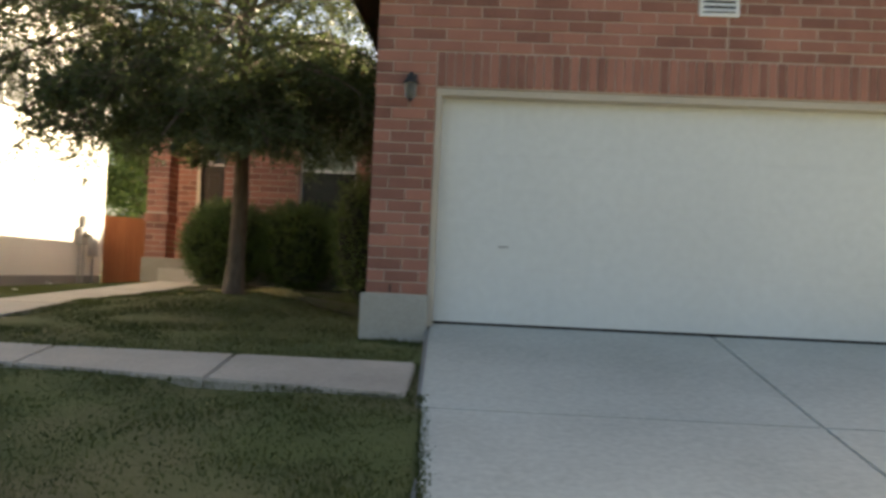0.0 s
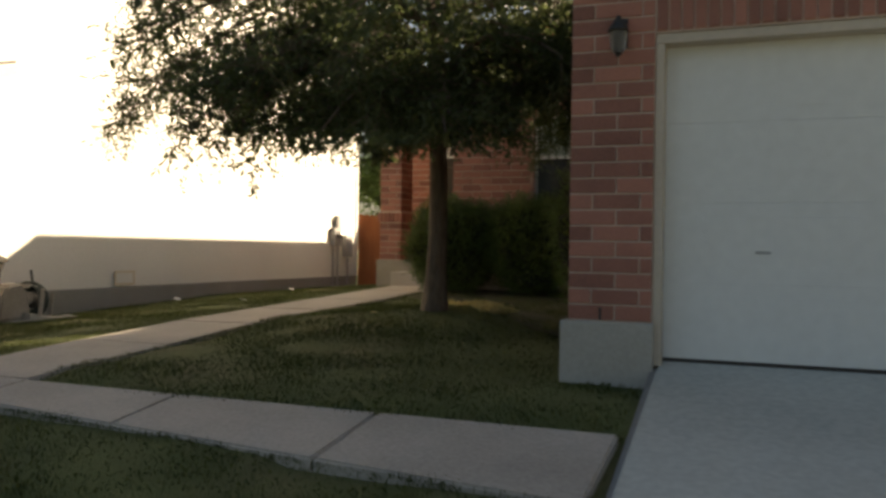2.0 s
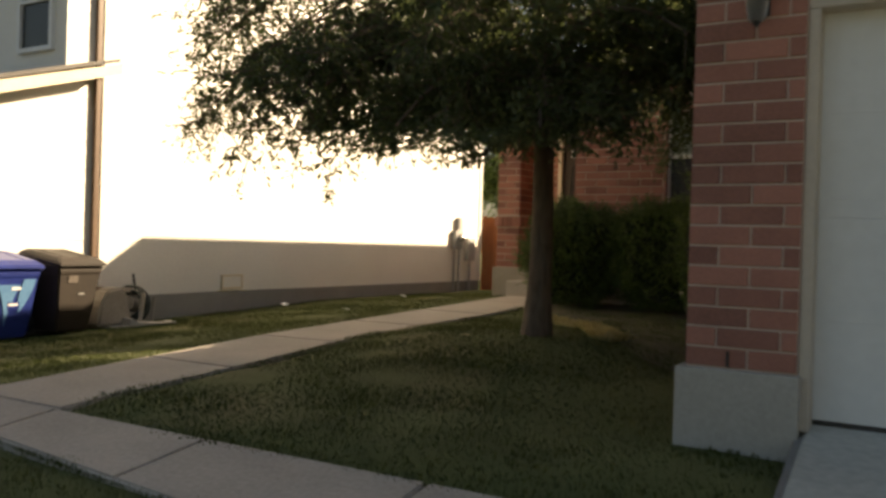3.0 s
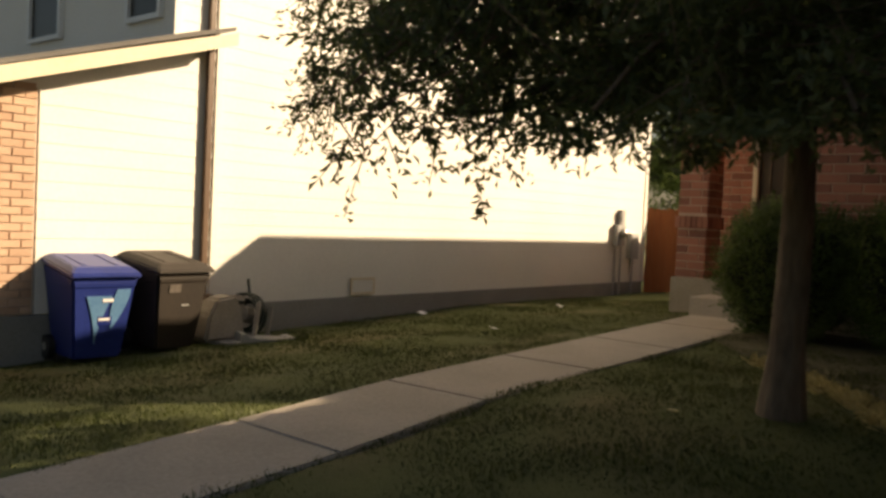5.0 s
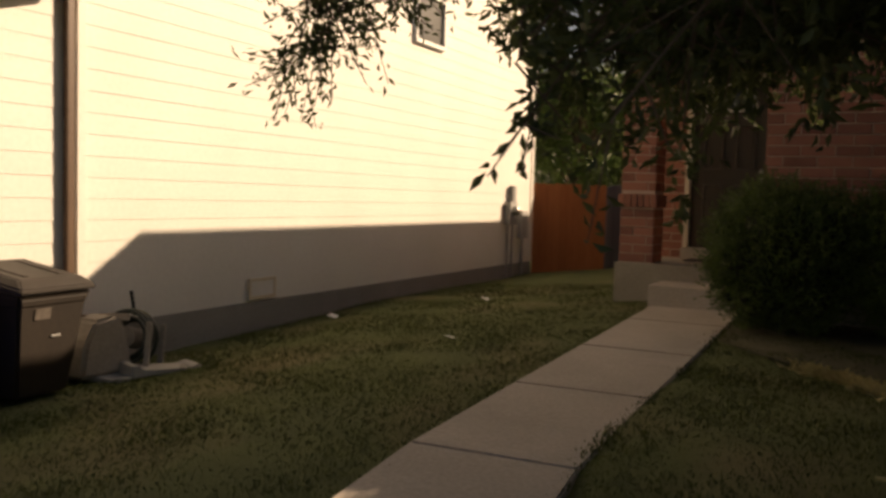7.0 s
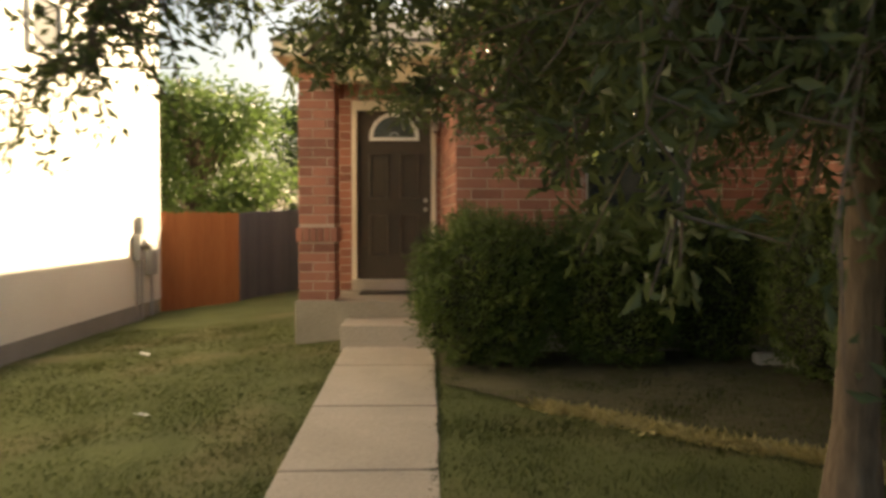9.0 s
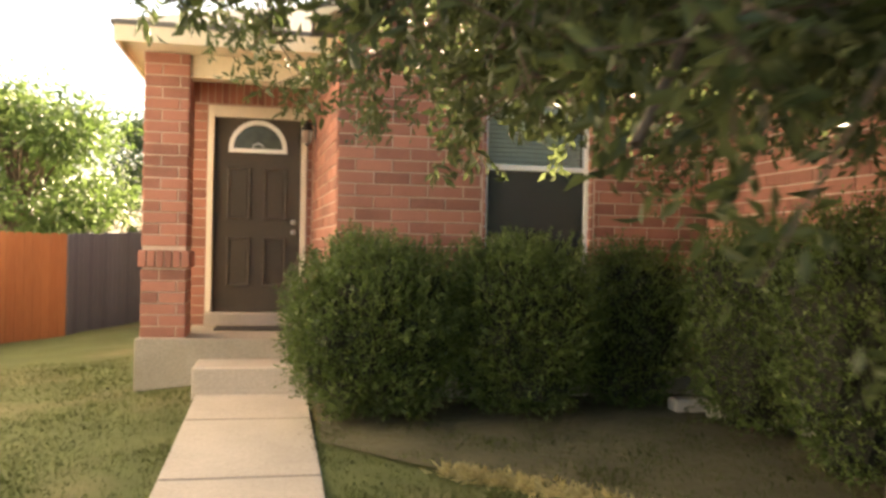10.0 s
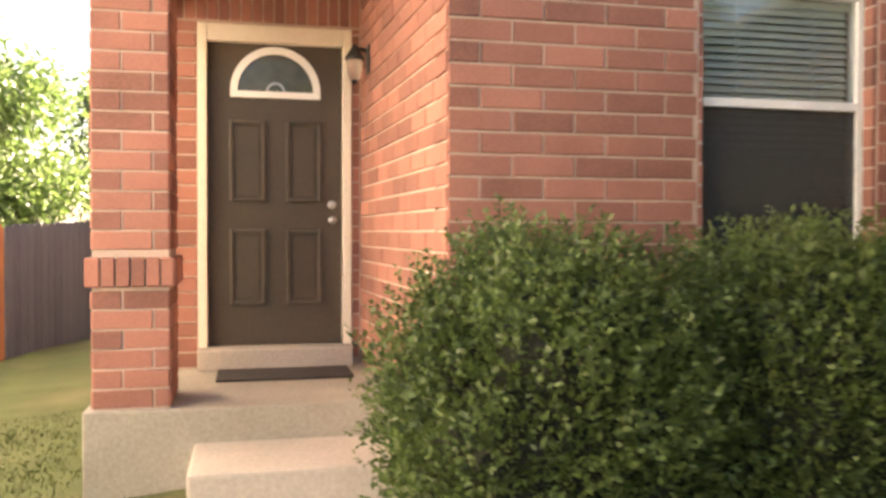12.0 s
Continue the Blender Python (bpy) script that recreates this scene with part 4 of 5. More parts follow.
def oak():
    """A young live oak: straight trunk, spreading limbs that droop at their ends, small long leaves."""
    x0, y0 = 1.58, -4.66
    z0 = ground_z(x0, y0) - 0.04
    root = thing("oak_tree", (x0, y0, z0), "leafy young oak with drooping limbs on the front lawn", "tree")
    rng = np.random.default_rng(11)
    heights = np.linspace(0, 6.4, 18)
    trunk_pts = [(0.03 * math.sin(z * 1.3), 0.03 * math.cos(z), z) for z in heights]
    tubes("trunk", [(trunk_pts, [0.035 * math.exp(-z * 9) + 0.102 * (1 - z / 7.2) for z in heights])], BARK, root, 16)
    twigs, base, way, size = [], [], [], []

    def clear(p):
        """Kept trimmed above the walk and the bed; only the south-west side hangs low."""
        x, y, h = p[0] + x0, p[1] + y0, p[2] + z0
        if x < -0.9:
            least = 1.5 if y < -5.0 else 2.0
        elif x < 0.1:
            least = 1.82
        elif x > 0.7:
            least = 1.3 if y < -5.2 else 1.4
        else:
            least = 1.0 if y < -5.9 else 1.2 if y < -5.3 else 1.48
        return h > least and not (y < -7.2 and h < 3.0) and y > -7.75 and not (x > 3.2 and h < 3.2)

    count = 58
    for k in range(count):
        f = k / (count - 1)
        az = k * 2.39996 + 0.4
        d = np.array([math.cos(az), math.sin(az), 0.0])
        z = 1.84 + 4.14 * f ** 1.15 - 0.42 * max(0.0, min(1.0, -1.6 * d[1])) * (1 - f)
        south = max(0.0, d @ np.array([-0.556, -0.83, 0])) ** 8
        length = (2.75 + 0.7 * math.sin(math.pi * min(1, f * 1.8)) - 1.9 * f ** 1.6) * rng.uniform(0.85, 1.05) * (0.9 if f < 0.25 else 1.0)
        west = min(max(0.0, d @ np.array([-0.72, -0.69, 0])) * 1.35, 1.0)
        drop = 0.15 + 1.05 * west * max(1 - 1.6 * f, 0) + rng.uniform(-0.12, 0.12) if f < 0.6 else -0.5
        if d[1] < -0.3:
            length = min(length, (2.05 + 1.5 * f) / -d[1])
        if d[0] > 0.3 and f < 0.4:
            length = min(length, 1.5 / d[0])
        if d[0] < -0.3 and f < 0.55:
            length = min(length, (2.4 + 2.2 * f) / -d[0])
        lift = rng.uniform(0.25, 0.5) + 0.6 * f
        for _ in range(12):
            pts = []
            for s in np.linspace(0, 1, 9):
                r = s * length
                wob = 0.12 * math.sin(3 * s + k) * s
                pts.append(np.array([d[0] * r - d[1] * wob, d[1] * r + d[0] * wob, z + lift * 4 * s * (1 - s) * 0.8 + (lift * 0.5 - drop) * s ** 2]))
            if all(clear(p - np.array([0, 0, 0.1])) for p in pts[3:]):
                break
            length, drop = length * 0.95, drop * 0.85
        tubes("limb", [(pts, [0.036 * (1 - 0.85 * s) * (1 - 0.5 * f) + 0.004 for s in np.linspace(0, 1, 9)])], BARK, root, 7)
        for j in range(17):
            s = 0.08 + 0.92 * (j + rng.random()) / 17
            i = min(int(s * 8), 7)
            p = pts[i] + (pts[i + 1] - pts[i]) * (s * 8 - i)
            out = unit(pts[i + 1] - pts[i])
            side = np.array([-out[1], out[0], 0]) * (1 if j % 2 else -1)
            sd = unit(out * rng.uniform(0.2, 0.8) + side * rng.uniform(0.5, 1.0) + np.array([0, 0, rng.uniform(-0.45, 0.55)]))
            sl = rng.uniform(0.5, 0.95) * (1 - 0.3 * s)
            sp = [p + sd * sl * q + np.array([0, 0, -0.32 * (sl * q) ** 2]) for q in np.linspace(0, 1, 5)]
            twigs.append((sp, [0.009 * (1 - 0.8 * q) for q in np.linspace(0, 1, 5)]))
            for _ in range(24 if f < 0.15 else 9 if d[0] > 0.1 else 22 if f < 0.25 else 13 if f < 0.36 else 8):
                q = rng.uniform(0.05, 1.0)
                i2 = min(int(q * 4), 3)
                tp = sp[i2] + (sp[i2 + 1] - sp[i2]) * (q * 4 - i2)
                td = unit(sd * 0.5 + rng.normal(size=3) * 0.75 + np.array([0, 0, -0.3]))
                tl = rng.uniform(0.14, 0.36)
                for m in range(10):
                    u = (m + 1) / 10
                    b = tp + td * tl * u + np.array([0, 0, -0.12 * (tl * u) ** 1.2])
                    if not clear(b):
                        continue
                    base.append(b)
                    way.append(unit(td * 0.7 + rng.normal(size=3) * 0.62 + np.array([0, 0, -0.2])))
                    size.append(rng.uniform(0.044, 0.078))
    # thin branches: some reach out west over the walk, some droop low to the south-west
    for begin, tip, n in (((-1.6, -0.4, 2.9), (-3.25, -0.72, 1.68), 60), ((-1.6, -0.6, 2.8), (-3.0, -0.95, 1.72), 50), ((-1.5, -0.6, 2.7), (-2.95, -1.0, 1.9), 34), ((-1.5, -0.2, 2.9), (-3.0, -0.2, 2.05), 34), ((-1.7, -0.6, 3.2), (-3.1, -0.9, 2.5), 40),
                          ((-0.6, -0.9, 2.3), (-1.35, -1.5, 1.42), 18), ((-0.5, -1.2, 2.2), (-1.18, -2.22, 1.22), 30), ((-0.7, -0.9, 2.3), (-1.6, -1.75, 1.6), 30),
                          ((-0.9, -0.4, 3.3), (-2.7, -1.1, 2.9), 70), ((-0.9, -0.2, 3.5), (-2.8, -0.4, 3.3), 70), ((-0.8, -0.6, 3.2), (-2.3, -1.6, 2.7), 70), ((-0.8, -0.6, 3.0), (-2.0, -1.9, 2.3), 60),
                          ((-0.4, -0.7, 2.4), (-0.6, -2.2, 1.9), 70), ((-0.5, -0.6, 2.3), (-1.4, -1.9, 1.9), 70), ((-0.1, -0.8, 2.4), (0.2, -2.2, 1.9), 60), ((-0.6, -0.6, 2.6), (-1.9, -1.5, 2.1), 70), ((0.0, -0.3, 2.2), (-0.3, -1.7, 1.55), 60), ((0.1, -0.3, 2.3), (0.2, -1.9, 1.55), 60), ((0.1, -0.2, 2.2), (0.7, -1.5, 1.6), 60), ((-0.1, -0.3, 2.1), (-0.7, -1.2, 1.65), 50), ((0.0, -0.2, 2.1), (0.1, -1.1, 1.6), 60), ((0.1, -0.1, 2.2), (1.0, -0.8, 1.75), 50), ((-0.4, 0.2, 2.6), (-1.6, 0.6, 2.5), 70), ((-0.3, 0.3, 2.9), (-1.4, 1.0, 2.9), 70), ((-0.5, 0.1, 3.0), (-2.0, 0.3, 2.9), 70), ((-0.3, -0.3, 2.6), (-1.2, -0.9, 2.5), 70), ((-0.4, 0.0, 2.5), (-1.4, -0.2, 2.3), 70), ((-0.2, 0.2, 3.4), (-1.2, 0.5, 3.3), 60), ((-0.8, -0.6, 3.6), (-2.4, -1.5, 3.6), 70), ((-0.5, -0.9, 3.4), (-1.5, -2.3, 3.0), 60)):
        start, end = np.array(begin), np.array(tip)
        arm = [start + (end - start) * q + np.array([0, 0, 0.5 * q * (1 - q)]) for q in np.linspace(0, 1, 7)]
        tubes("branch", [(arm, [0.014 * (1 - 0.85 * q) for q in np.linspace(0, 1, 7)])], BARK, root, 5)
        for j in range(n):
            q = rng.uniform(0.25, 1.0)
            p = start + (end - start) * q + np.array([0, 0, 0.5 * q * (1 - q)])
            td = unit(rng.normal(size=3) * 0.6 + np.array([-0.15, -0.1, -0.45]))
            tl = rng.uniform(0.12, 0.5)
            if not clear(p + td * tl + np.array([0, 0, 0.12])):
                continue
            twigs.append(([p, p + td * tl * 0.5, p + td * tl], [0.004, 0.003, 0.002]))
            for m in range(16):
                base.append(p + td * tl * (m + 1) / 16 + rng.normal(size=3) * 0.02)
                way.append(unit(td * 0.7 + rng.normal(size=3) * 0.6))
                size.append(rng.uniform(0.038, 0.064))
    # long sprays that hang low over the grass on the south side, and over the bed and the walk on the north side
    for begin, tip, n in (((-0.9, 0.2, 2.9), (-2.15, 0.78, 2.02), 46), ((-0.8, 0.5, 2.9), (-1.85, 1.2, 2.0), 48), ((-0.6, 0.5, 2.8), (-1.4, 1.3, 1.92), 50), ((-0.5, 0.6, 2.8), (-0.95, 1.45, 1.88), 50), ((-0.2, 0.6, 2.7), (-0.4, 1.35, 1.84), 48), ((-0.6, 0.3, 2.7), (-1.2, 0.6, 1.95), 42), ((0.1, 0.6, 2.7), (0.3, 1.3, 1.95), 30), ((-0.7, 0.9, 3.2), (-1.3, 2.2, 2.5), 30), ((-0.2, 0.9, 3.2), (-0.2, 2.2, 2.5), 30), ((-1.0, 0.0, 2.9), (-2.3, 0.1, 2.2), 26),
                          ((-0.75, -1.0, 2.3), (-1.44, -2.16, 1.2), 28), ((-0.7, -1.1, 2.25), (-1.3, -2.0, 1.48), 18), ((-1.0, -0.3, 2.5), (-1.88, -0.54, 1.72), 34), ((-0.9, -0.5, 2.4), (-1.68, -0.84, 1.62), 34), ((-0.8, -0.1, 2.3), (-1.48, -0.34, 1.62), 30), ((-0.8, -0.8, 2.3), (-1.5, -1.4, 1.5), 26), ((-0.5, -0.8, 2.2), (-0.75, -1.3, 1.65), 12),
                          ((-0.9, -1.2, 2.3), (-1.45, -2.05, 1.45), 16), ((-0.5, -1.0, 2.2), (-1.0, -1.75, 1.55), 12), ((-0.8, -0.9, 2.2), (-1.2, -1.5, 1.45), 16)):
        start, end = np.array(begin), np.array(tip)
        bow = lambda q: start + (end - start) * q + np.array([0, 0, 0.55 * q * (1 - q)])
        tubes("branch", [([bow(q) for q in np.linspace(0, 1, 8)], [0.013 * (1 - 0.85 * q) for q in np.linspace(0, 1, 8)])], BARK, root, 5)
        for j in range(n):
            q = 1 - 0.75 * rng.random() ** 1.4
            p = bow(q)
            td = unit(rng.normal(size=3) * 0.7 + np.array([-0.1, -0.1, -0.3]))
            tl = rng.uniform(0.08, 0.26)
            twigs.append(([p, p + td * tl * 0.5, p + td * tl], [0.004, 0.003, 0.002]))
            for m in range(9):
                base.append(p + td * tl * (m + 1) / 9 + rng.normal(size=3) * 0.012)
                way.append(unit(td * 0.6 + rng.normal(size=3) * 0.65))
                size.append(rng.uniform(0.045, 0.075))
    long_twigs = [t for t in twigs if len(t[0]) == 3 or all(clear(p) for p in t[0])]
    tagged(tubes("twig_growth", long_twigs, BARK, root, 4), kind="stuff")
    leaves("crown", np.array(base), np.array(way), np.array(size), OAK, root, "dark green narrow leaves", 0.36, 12)


oak()


def bush(place, rx, ry, top, label, seed, count=9000, power=2.6):
    """A clipped evergreen bush: leaves all over a lumpy rounded block, with a dark core painted as inner shade."""
    root = thing("hedge_bush", place, label, "bush", "clipped bushes along the brick wall")
    rng = np.random.default_rng(seed)
    h = top - place[2]

    def lump(v):
        return 1 + 0.22 * noise.noise(Vector(v) * 2.6 + Vector((seed, 0, 0))) + 0.17 * noise.noise(Vector(v) * 6.5 + Vector((0, seed, 0)))

    def surface(v):
        r = (abs(v[0]) ** power + abs(v[1]) ** power + abs(v[2]) ** power) ** (-1 / power)
        p = np.array(v) * r * lump(v)
        taper = 1 - 0.22 * max(0, -p[2])
        return np.array([p[0] * rx * taper, p[1] * ry * taper, h / 2 + p[2] * h / 2])

    # Solid core, its dark colour stands for the shade between the twigs.
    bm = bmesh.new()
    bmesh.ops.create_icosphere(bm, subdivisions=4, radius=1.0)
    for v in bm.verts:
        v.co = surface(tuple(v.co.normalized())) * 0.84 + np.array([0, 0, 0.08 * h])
    part("core", bm, CORE, root, "solid core coloured dark for the shade inside the bush")
    base, way, size = [], [], []
    for _ in range(count):
        v = unit(rng.normal(size=3))
        p = surface(tuple(v))
        p = (p - np.array([0, 0, h / 2])) * rng.uniform(0.78, 1.03) + np.array([0, 0, h / 2])
        if p[2] < 0.06 or rng.random() < 0.25 * (p[2] < 0.25 * h):
            continue
        base.append(p)
        way.append(unit(v * 0.7 + rng.normal(size=3) * 0.6 + np.array([0, 0, 0.5])))
        size.append(rng.uniform(0.022, 0.046))
    for _ in range(count // 26):
        v = unit(rng.normal(size=3) + np.array([0, -0.3, 0.5]))
        p = surface(tuple(v))
        d = unit(v + rng.normal(size=3) * 0.3 + np.array([0, 0, 0.8]))
        for m in range(11):
            base.append(p + d * 0.014 * m)
            way.append(unit(d * 0.6 + rng.normal(size=3) * 0.6))
            size.append(rng.uniform(0.02, 0.036))
    leaves("foliage", np.array(base), np.array(way), np.array(size), BOX, root, "", 0.5, seed)
    stems = [([(rng.normal() * 0.02, rng.normal() * 0.02, -0.05), (rng.normal() * 0.12 * rx, rng.normal() * 0.12 * ry, h * 0.35)], [0.018, 0.012]) for _ in range(6)]
    tubes("stems", stems, BARK, root, 6)


def at(x, y):
    return (x, y, ground_z(x, y) - 0.03)


bush(at(0.27, -0.64), 0.63, 0.50, 1.18, "dense clipped evergreen bush beside the porch step", 21, 30000)
bush(at(1.43, -0.60), 0.60, 0.48, 1.22, "dense clipped evergreen bush under the window", 22, 24000)
bush(at(2.42, -0.40), 0.52, 0.36, 1.20, "shaded clipped evergreen bush against the wall", 23, 13000)
bush(at(2.98, -1.35), 0.40, 0.62, 1.33, "tall clipped evergreen bush in the wall's corner", 24, 14000)
bush(at(2.96, -2.55), 0.40, 0.62, 1.40, "tall clipped evergreen bush beside the garage wall", 25, 14000)
bush(at(2.95, -3.75), 0.40, 0.60, 1.36, "tall clipped evergreen bush along the garage wall", 26, 10000)


def round_tree(place, height, radius, leaf, label, seed, count, low=0.25, long=0.14):
    """A garden tree with many leafy clumps."""
    root = thing("garden_tree", place, label, "tree")
    rng = np.random.default_rng(seed)
    limbs, base, way, size = [([(0, 0, -0.1), (0.05, 0, height * 0.45), (0.0, 0.1, height * 0.85)], [0.16, 0.11, 0.03])], [], [], []
    for k in range(46):
        v = unit(rng.normal(size=3) + np.array([0, 0, 0.15]))
        c = np.array([v[0] * radius, v[1] * radius, height * (low + 1) / 2 + v[2] * height * (1 - low) / 2]) * np.array([*([rng.uniform(0.55, 1.0)] * 2), 1])
        limbs.append(([(0, 0, height * rng.uniform(0.25, 0.6)), tuple(c * np.array([0.5, 0.5, 0.9])), tuple(c)], [0.05, 0.03, 0.008]))
        n = count // 46
        r = rng.uniform(0.45, 0.8) * radius * 0.5
        q = rng.normal(size=(n, 3)) * r * np.array([0.6, 0.6, 0.45])
        base += list(c + q)
        way += [unit(np.array([0, 0, -0.45]) + unit(x) * 0.5 + rng.normal(size=3) * 0.5) for x in q]
        size += list(rng.uniform(0.6, 1.2, n) * long)
    tubes("trunk", limbs, BARK, root, 6)
    leaves("crown", np.array(base), np.array(way), np.array(size), leaf, root, "", 0.3, seed)


round_tree(at(-5.5, 11.4), 4.5, 1.75, GARDEN, "bright green leafy tree behind the fence in sun", 31, 15000, 0.22, 0.2)
round_tree(at(-3.3, 17.0), 5.0, 1.7, FAR_LEAF, "dark green tree far behind the fence", 32, 9000, 0.1, 0.2)
round_tree(at(-8.2, 17.5), 4.8, 2.2, GARDEN, "green tree behind the neighbour's house", 33, 7000, 0.2, 0.24)


# ---- grass ----
def grass():
    rng = np.random.default_rng(41)
    pts = []
    while len(pts) < 170000:
        x, y = rng.uniform(-5.2, 4.2), rng.uniform(-11.5, 3.5)
        if rng.random() > 1.15 - 0.035 * abs(y + 8) * 1.6:
            continue
        if -1.12 < x - walk_shift(y) < -0.20 and -7.9 < y < 0.9 or (-0.94 < x < 3.9 and -8.36 - 0.105 * x < y < -7.86):
            continue
        if x > drive_edge(y) - 0.02 and y < -6.4 or x > 3.28 and y > -6.72 or x < -4.82 or (x > -1.72 and y > 0.85) or (x > -0.16 and y > bed_edge(x) + 0.03 and (y > -0.9 or noise.noise((x * 2.4, y * 2.4, 5.0)) < rng.uniform(-0.5, 0.25))):
            continue
        pts.append((x, y))
    for _ in range(11000):
        s = rng.integers(0, 5)
        if s == 0:
            y = rng.uniform(-7.8, 0.6)
            pts.append((-1.12 + walk_shift(y) + abs(rng.normal()) * 0.03, y))
        elif s == 1:
            y = rng.uniform(-7.8, 0.0)
            pts.append((-0.20 + walk_shift(y) - abs(rng.normal()) * 0.035, y))
        elif s == 2:
            pts.append((rng.uniform(-0.1, 3.9), -7.88 - abs(rng.normal()) * 0.03))
        elif s == 3:
            x = rng.uniform(-0.5, 3.9)
            pts.append((x, -8.35 - 0.105 * x + abs(rng.normal()) * 0.05 * (1 + (noise.noise((x * 2.5, 0, 0)) > 0.1))))
        else:
            y = rng.uniform(-13, -8.7)
            pts.append((drive_edge(y) + abs(rng.normal()) * 0.03, y))
    base = np.array([(x, y, ground_z(x, y) - (0.012 if x > -0.16 and y > bed_edge(x) else 0.04)) for x, y in pts])
    way = rng.normal(size=base.shape) * 0.45 + np.array([0, 0, 1.0])
    way /= np.linalg.norm(way, axis=1)[:, None]
    tall = np.array([0.018 + 0.015 * (noise.noise((x * 1.7, y * 1.7, 0)) + 0.6) for x, y in pts]) * rng.uniform(0.6, 1.5, len(pts))
    leaves("grass", base, way, tall, BLADE, None, "", 0.12, 42)
    bpy.data.objects["grass"]["label"] = "uneven green lawn grass round the paving"
    bpy.data.objects["grass"]["category"] = "grass"
    # Straw along the bed edge, its pale colour paints a streak of sunlight.
    straw = []
    for _ in range(6500):
        u = 1 - rng.random() ** 1.7
        x = 0.55 + 1.6 * u
        wide = 0.03 + 0.09 * abs(noise.noise((u * 4, 0.6, 0)))
        x, y = x + rng.normal() * wide, bed_edge(x) + rng.normal() * wide
        straw.append((x, y, ground_z(x, y) - 0.02))
    straw = np.array(straw)
    way = rng.normal(size=straw.shape) * np.array([1, 1, 0.35]) + np.array([0, 0, 0.25])
    way /= np.linalg.norm(way, axis=1)[:, None]
    tagged(leaves("straw", straw, way, rng.uniform(0.04, 0.10, len(straw)), STRAW, None, "dry straw-coloured grass, brightened as a sunlit streak, along the edge of the bed", 0.14, 43), category="grass")


grass()


def litter(x, y, s, turn):
    bm = bmesh.new()
    bmesh.ops.create_grid(bm, x_segments=4, y_segments=4, size=s)
    for v in bm.verts:
        v.co.z = 0.35 * s * noise.noise(v.co * 20 + Vector((x, y, 0)))
    bmesh.ops.solidify(bm, geom=list(bm.faces), thickness=0.002)
    ob = tagged(part("paper_scrap", bm, WHITE), "crumpled white paper scrap on the grass", "litter", "scraps on the lawn")
    ob.matrix_world = pose(x, y, ground_z(x, y) + 0.015, 8, 12, turn)


for x, y, s, a in ((-3.25, 0.7, 0.045, 20), (-2.38, -2.0, 0.045, 70), (-4.4, -0.9, 0.055, 10)):
    litter(x, y, s, a)
tagged(part("dead_leaf", box((1.05, -4.95, ground_z(1.05, -4.95)), (1.11, -4.91, ground_z(1.05, -4.95) + 0.01), 0.003), STRAW), "dry tan leaf on the lawn under the tree", "leaf")

# ---- bricks of the house ----
BRICK_MESH, SOLDIER_MESH, TAN_MESH = piece_mesh("brick", BRICK), piece_mesh("soldier_brick", BRICK), piece_mesh("tan_brick", BRICK2)


def face(x, y, turn):
    """Pose of a wall face through (x, y): u runs along x turned by turn, outside is -y turned."""
    return pose(x, y, 0, 0, 0, turn)


unit_pieces(wall_front, BRICK_MESH, lay(0.0, 3.33, 0.305, 3.0, [(1.24, 2.25, 0.93, 2.72)], seed=3), face(0, 0, 0))
unit_pieces(wall_front, BRICK_MESH, lay(-0.085, 0.0, 1.0, 2.52, seed=31), face(2.222, 0, -90))
unit_pieces(wall_front, BRICK_MESH, lay(0.0, 0.085, 1.0, 2.52, seed=32), face(1.268, 0, 90))
unit_pieces(wall_front, SOLDIER_MESH, soldiers(1.24, 2.25, 2.525, 2.71, seed=4), face(0, 0, 0))
for k in range(9):
    z = 3.055 + k * COURSE
    a = (z + 0.1 - 3.05) / 0.6 + 0.006
    joined(bpy.data.objects["front_gable"], lay(a, 3.33 - a, z, z + COURSE, seed=60 + k), face(0, 0, 0), BRICK, "gable_bricks")
unit_pieces(wall_nook, BRICK_MESH, lay(-2.22, -0.0, 0.365, 2.95, seed=5), face(0, 0, -87.4))
unit_pieces(wall_entry, BRICK_MESH, lay(-1.66, -1.205, 0.365, 2.70, seed=6) + lay(-0.165, -0.108, 0.40, 2.70, seed=7), face(0, 2.22, 0))
unit_pieces(wall_entry, SOLDIER_MESH, soldiers(-1.655, -0.105, 2.705, 2.93, seed=8), face(0, 2.22, 0))
belt = (1.0, 1.145)
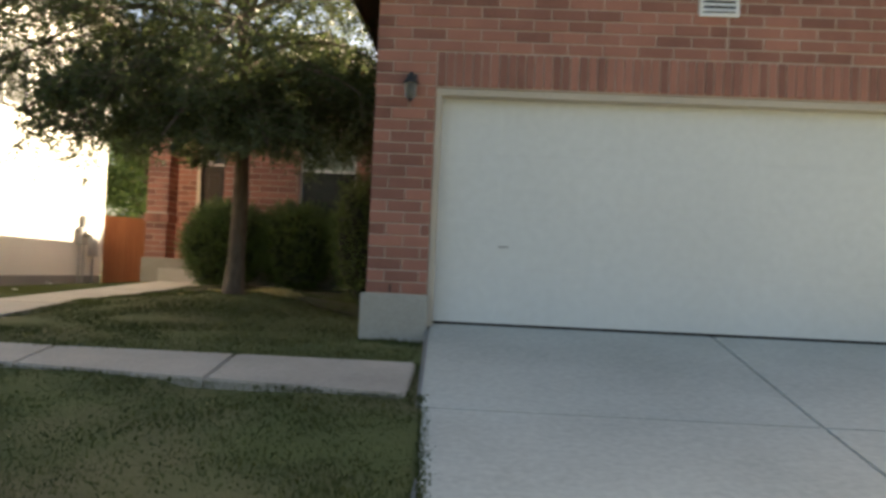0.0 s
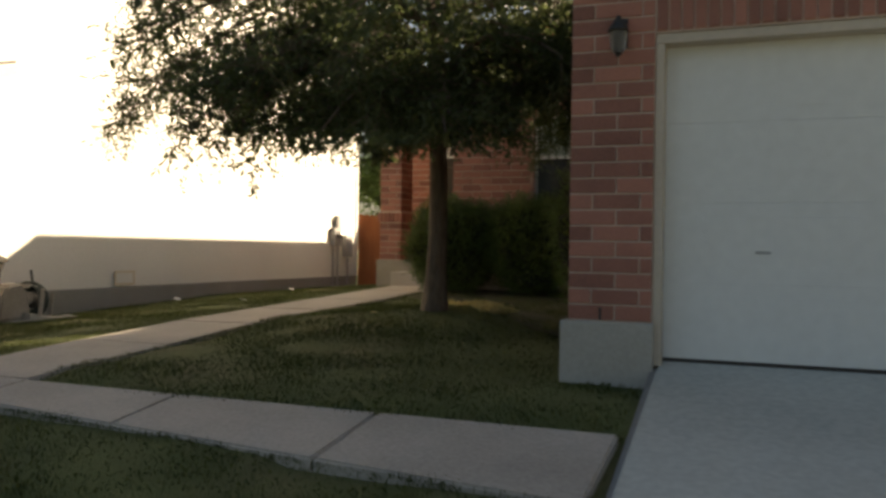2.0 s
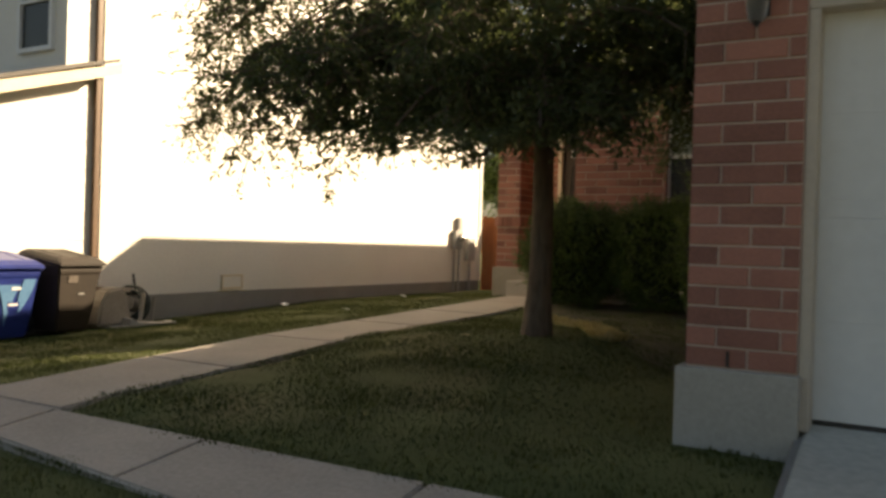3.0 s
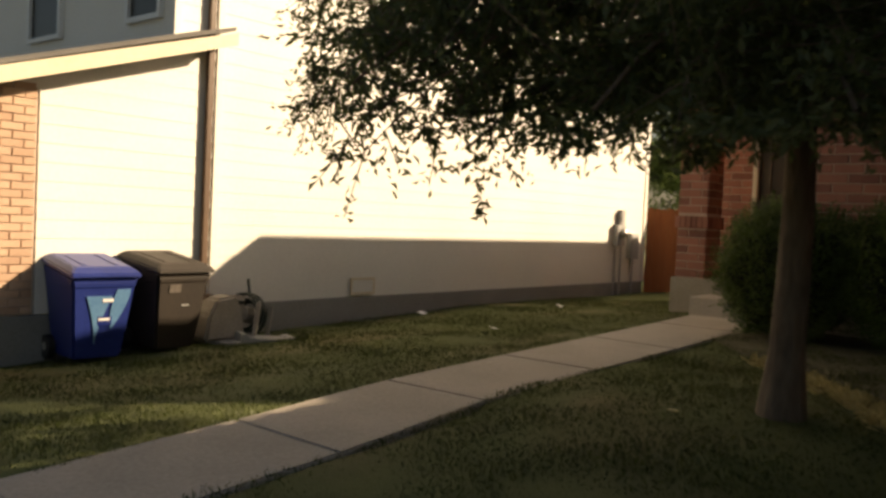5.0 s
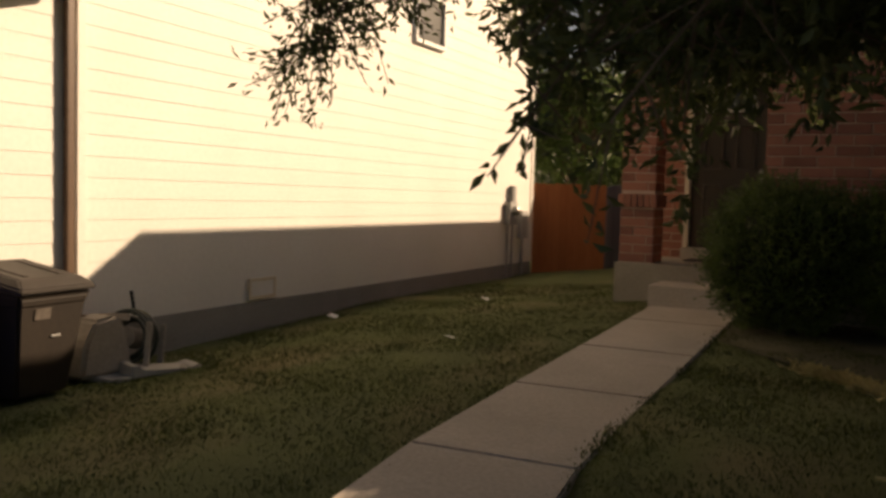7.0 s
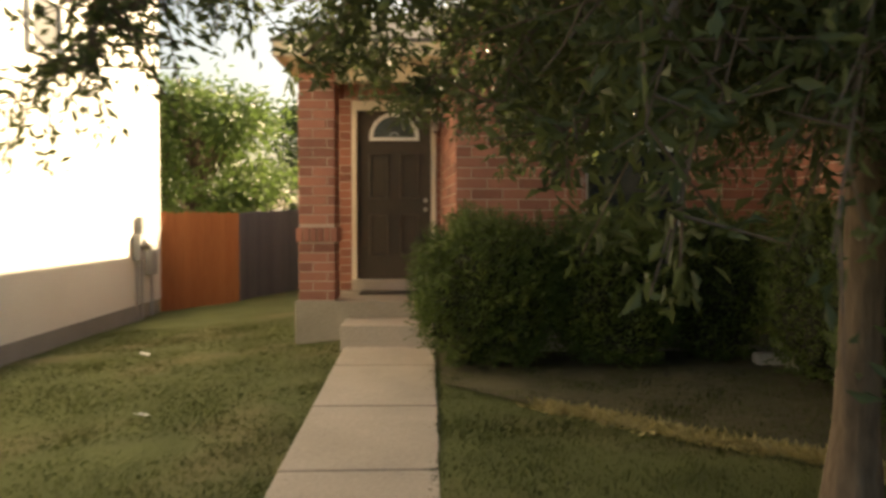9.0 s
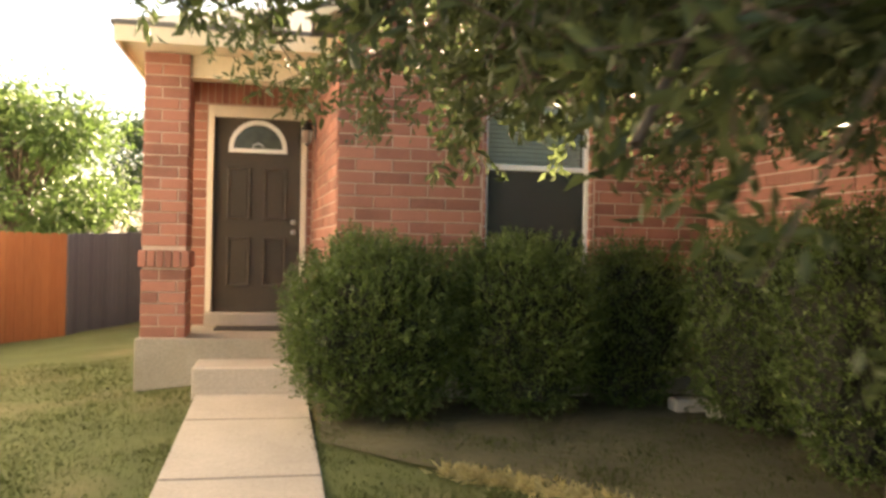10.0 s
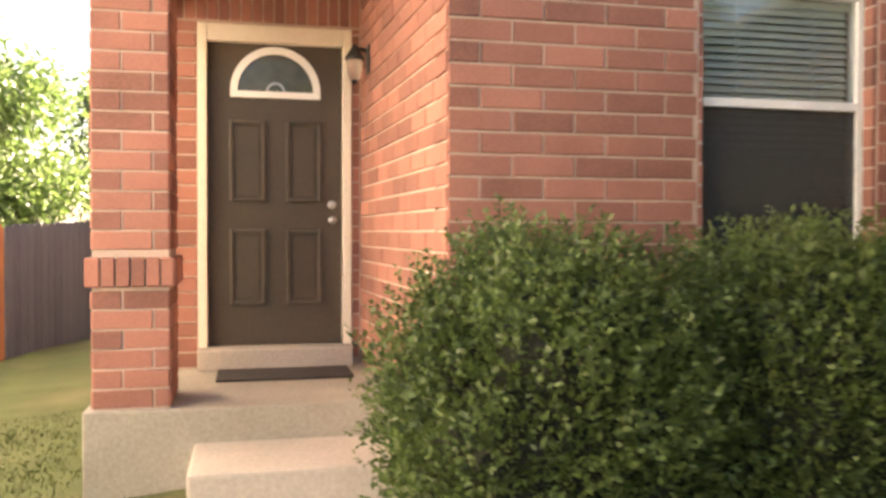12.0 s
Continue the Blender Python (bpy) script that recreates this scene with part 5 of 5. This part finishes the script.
for place, span, seed in ((face(0, 0.906, 0), (-1.66, -1.27), 9), (face(-1.27, 0, 90), (0.91, 1.37), 11), (face(-1.66, 0, -90), (-1.37, -0.91), 33), (face(0, 1.37, 180), (1.27, 1.66), 34)):
    unit_pieces(porch_column, BRICK_MESH, lay(*span, 0.365, 2.93, [(-2, 2, belt[0] - 0.02, belt[1] + 0.02)], seed=seed), place)
    unit_pieces(porch_column, SOLDIER_MESH, [(u, z, w, h, 0.05) for u, z, w, h, d in soldiers(span[0] - 0.025, span[1] + 0.025, 0.99, 1.155, 0.073, seed=seed + 1)], place)
joined(wall_side, lay(-8.0, -2.22, 0.365, 2.9, seed=12), face(-1.66, 0, -90), BRICK)
unit_pieces(wall_garage, BRICK_MESH, lay(3.33, 3.872, 0.105, 1.95, seed=13) + lay(3.33, 6.4, 1.95, 3.0, [(3.87, 8.9, 1.94, 2.22), (6.13, 6.49, 2.63, 2.97)], seed=14), face(0, -6.66, 0))
unit_pieces(wall_garage, SOLDIER_MESH, soldiers(3.874, 8.86, 1.945, 2.255, 0.0775, seed=15), face(0, -6.66, 0))
joined(wall_garage, lay(6.4, 9.1, 1.95, 3.0, [(6.3, 8.9, 1.94, 2.22), (6.13, 6.49, 2.63, 2.97)], seed=16), face(0, -6.66, 0), BRICK)
joined(wall_garage, lay(8.86, 9.1, 0.105, 1.95, seed=17), face(0, -6.66, 0), BRICK)
for k in range(12):
    z = 3.055 + k * COURSE
    a = 3.34 + (z + 0.1 - 3.05) / 0.451
    if a < 6.2:
        joined(wall_garage_gable, lay(a, 12.44 - a, z, z + COURSE, seed=18 + k), face(0, -6.66, 0), BRICK, "gable_bricks")
unit_pieces(wall_garage_side, BRICK_MESH, lay(0.0, 3.0, 0.105, 3.0, seed=19), face(3.336, 0, -90))
joined(wall_garage_side, lay(3.0, 6.64, 0.105, 3.0, seed=20), face(3.336, 0, -90), BRICK)
part("weep_hole", box((3.538, -6.668, 0.11), (3.552, -6.655, 0.19)), BLACK, wall_garage, "dark open weep hole in the lowest course")


def neighbour_bricks():
    parent = bpy.data.objects["brick_return"]
    m = pose(WX, 0, 0, 0, 0, 90)
    for u, z, w, h, d in lay(-6.86, -5.905, -0.03, 2.1, course=0.0762, length=0.21, joint=0.009, seed=21):
        ob = new("tan_brick", TAN_MESH)
        ob.parent = parent
        ob.matrix_local = Matrix.Translation(-neighbour.location) @ m @ Matrix.Translation((u, -d / 2 + 0.006, z)) @ Matrix.Diagonal((w, d, h, 1))


neighbour_bricks()
neighbour.location.z -= 0.07  # the neighbour's plot lies slightly lower
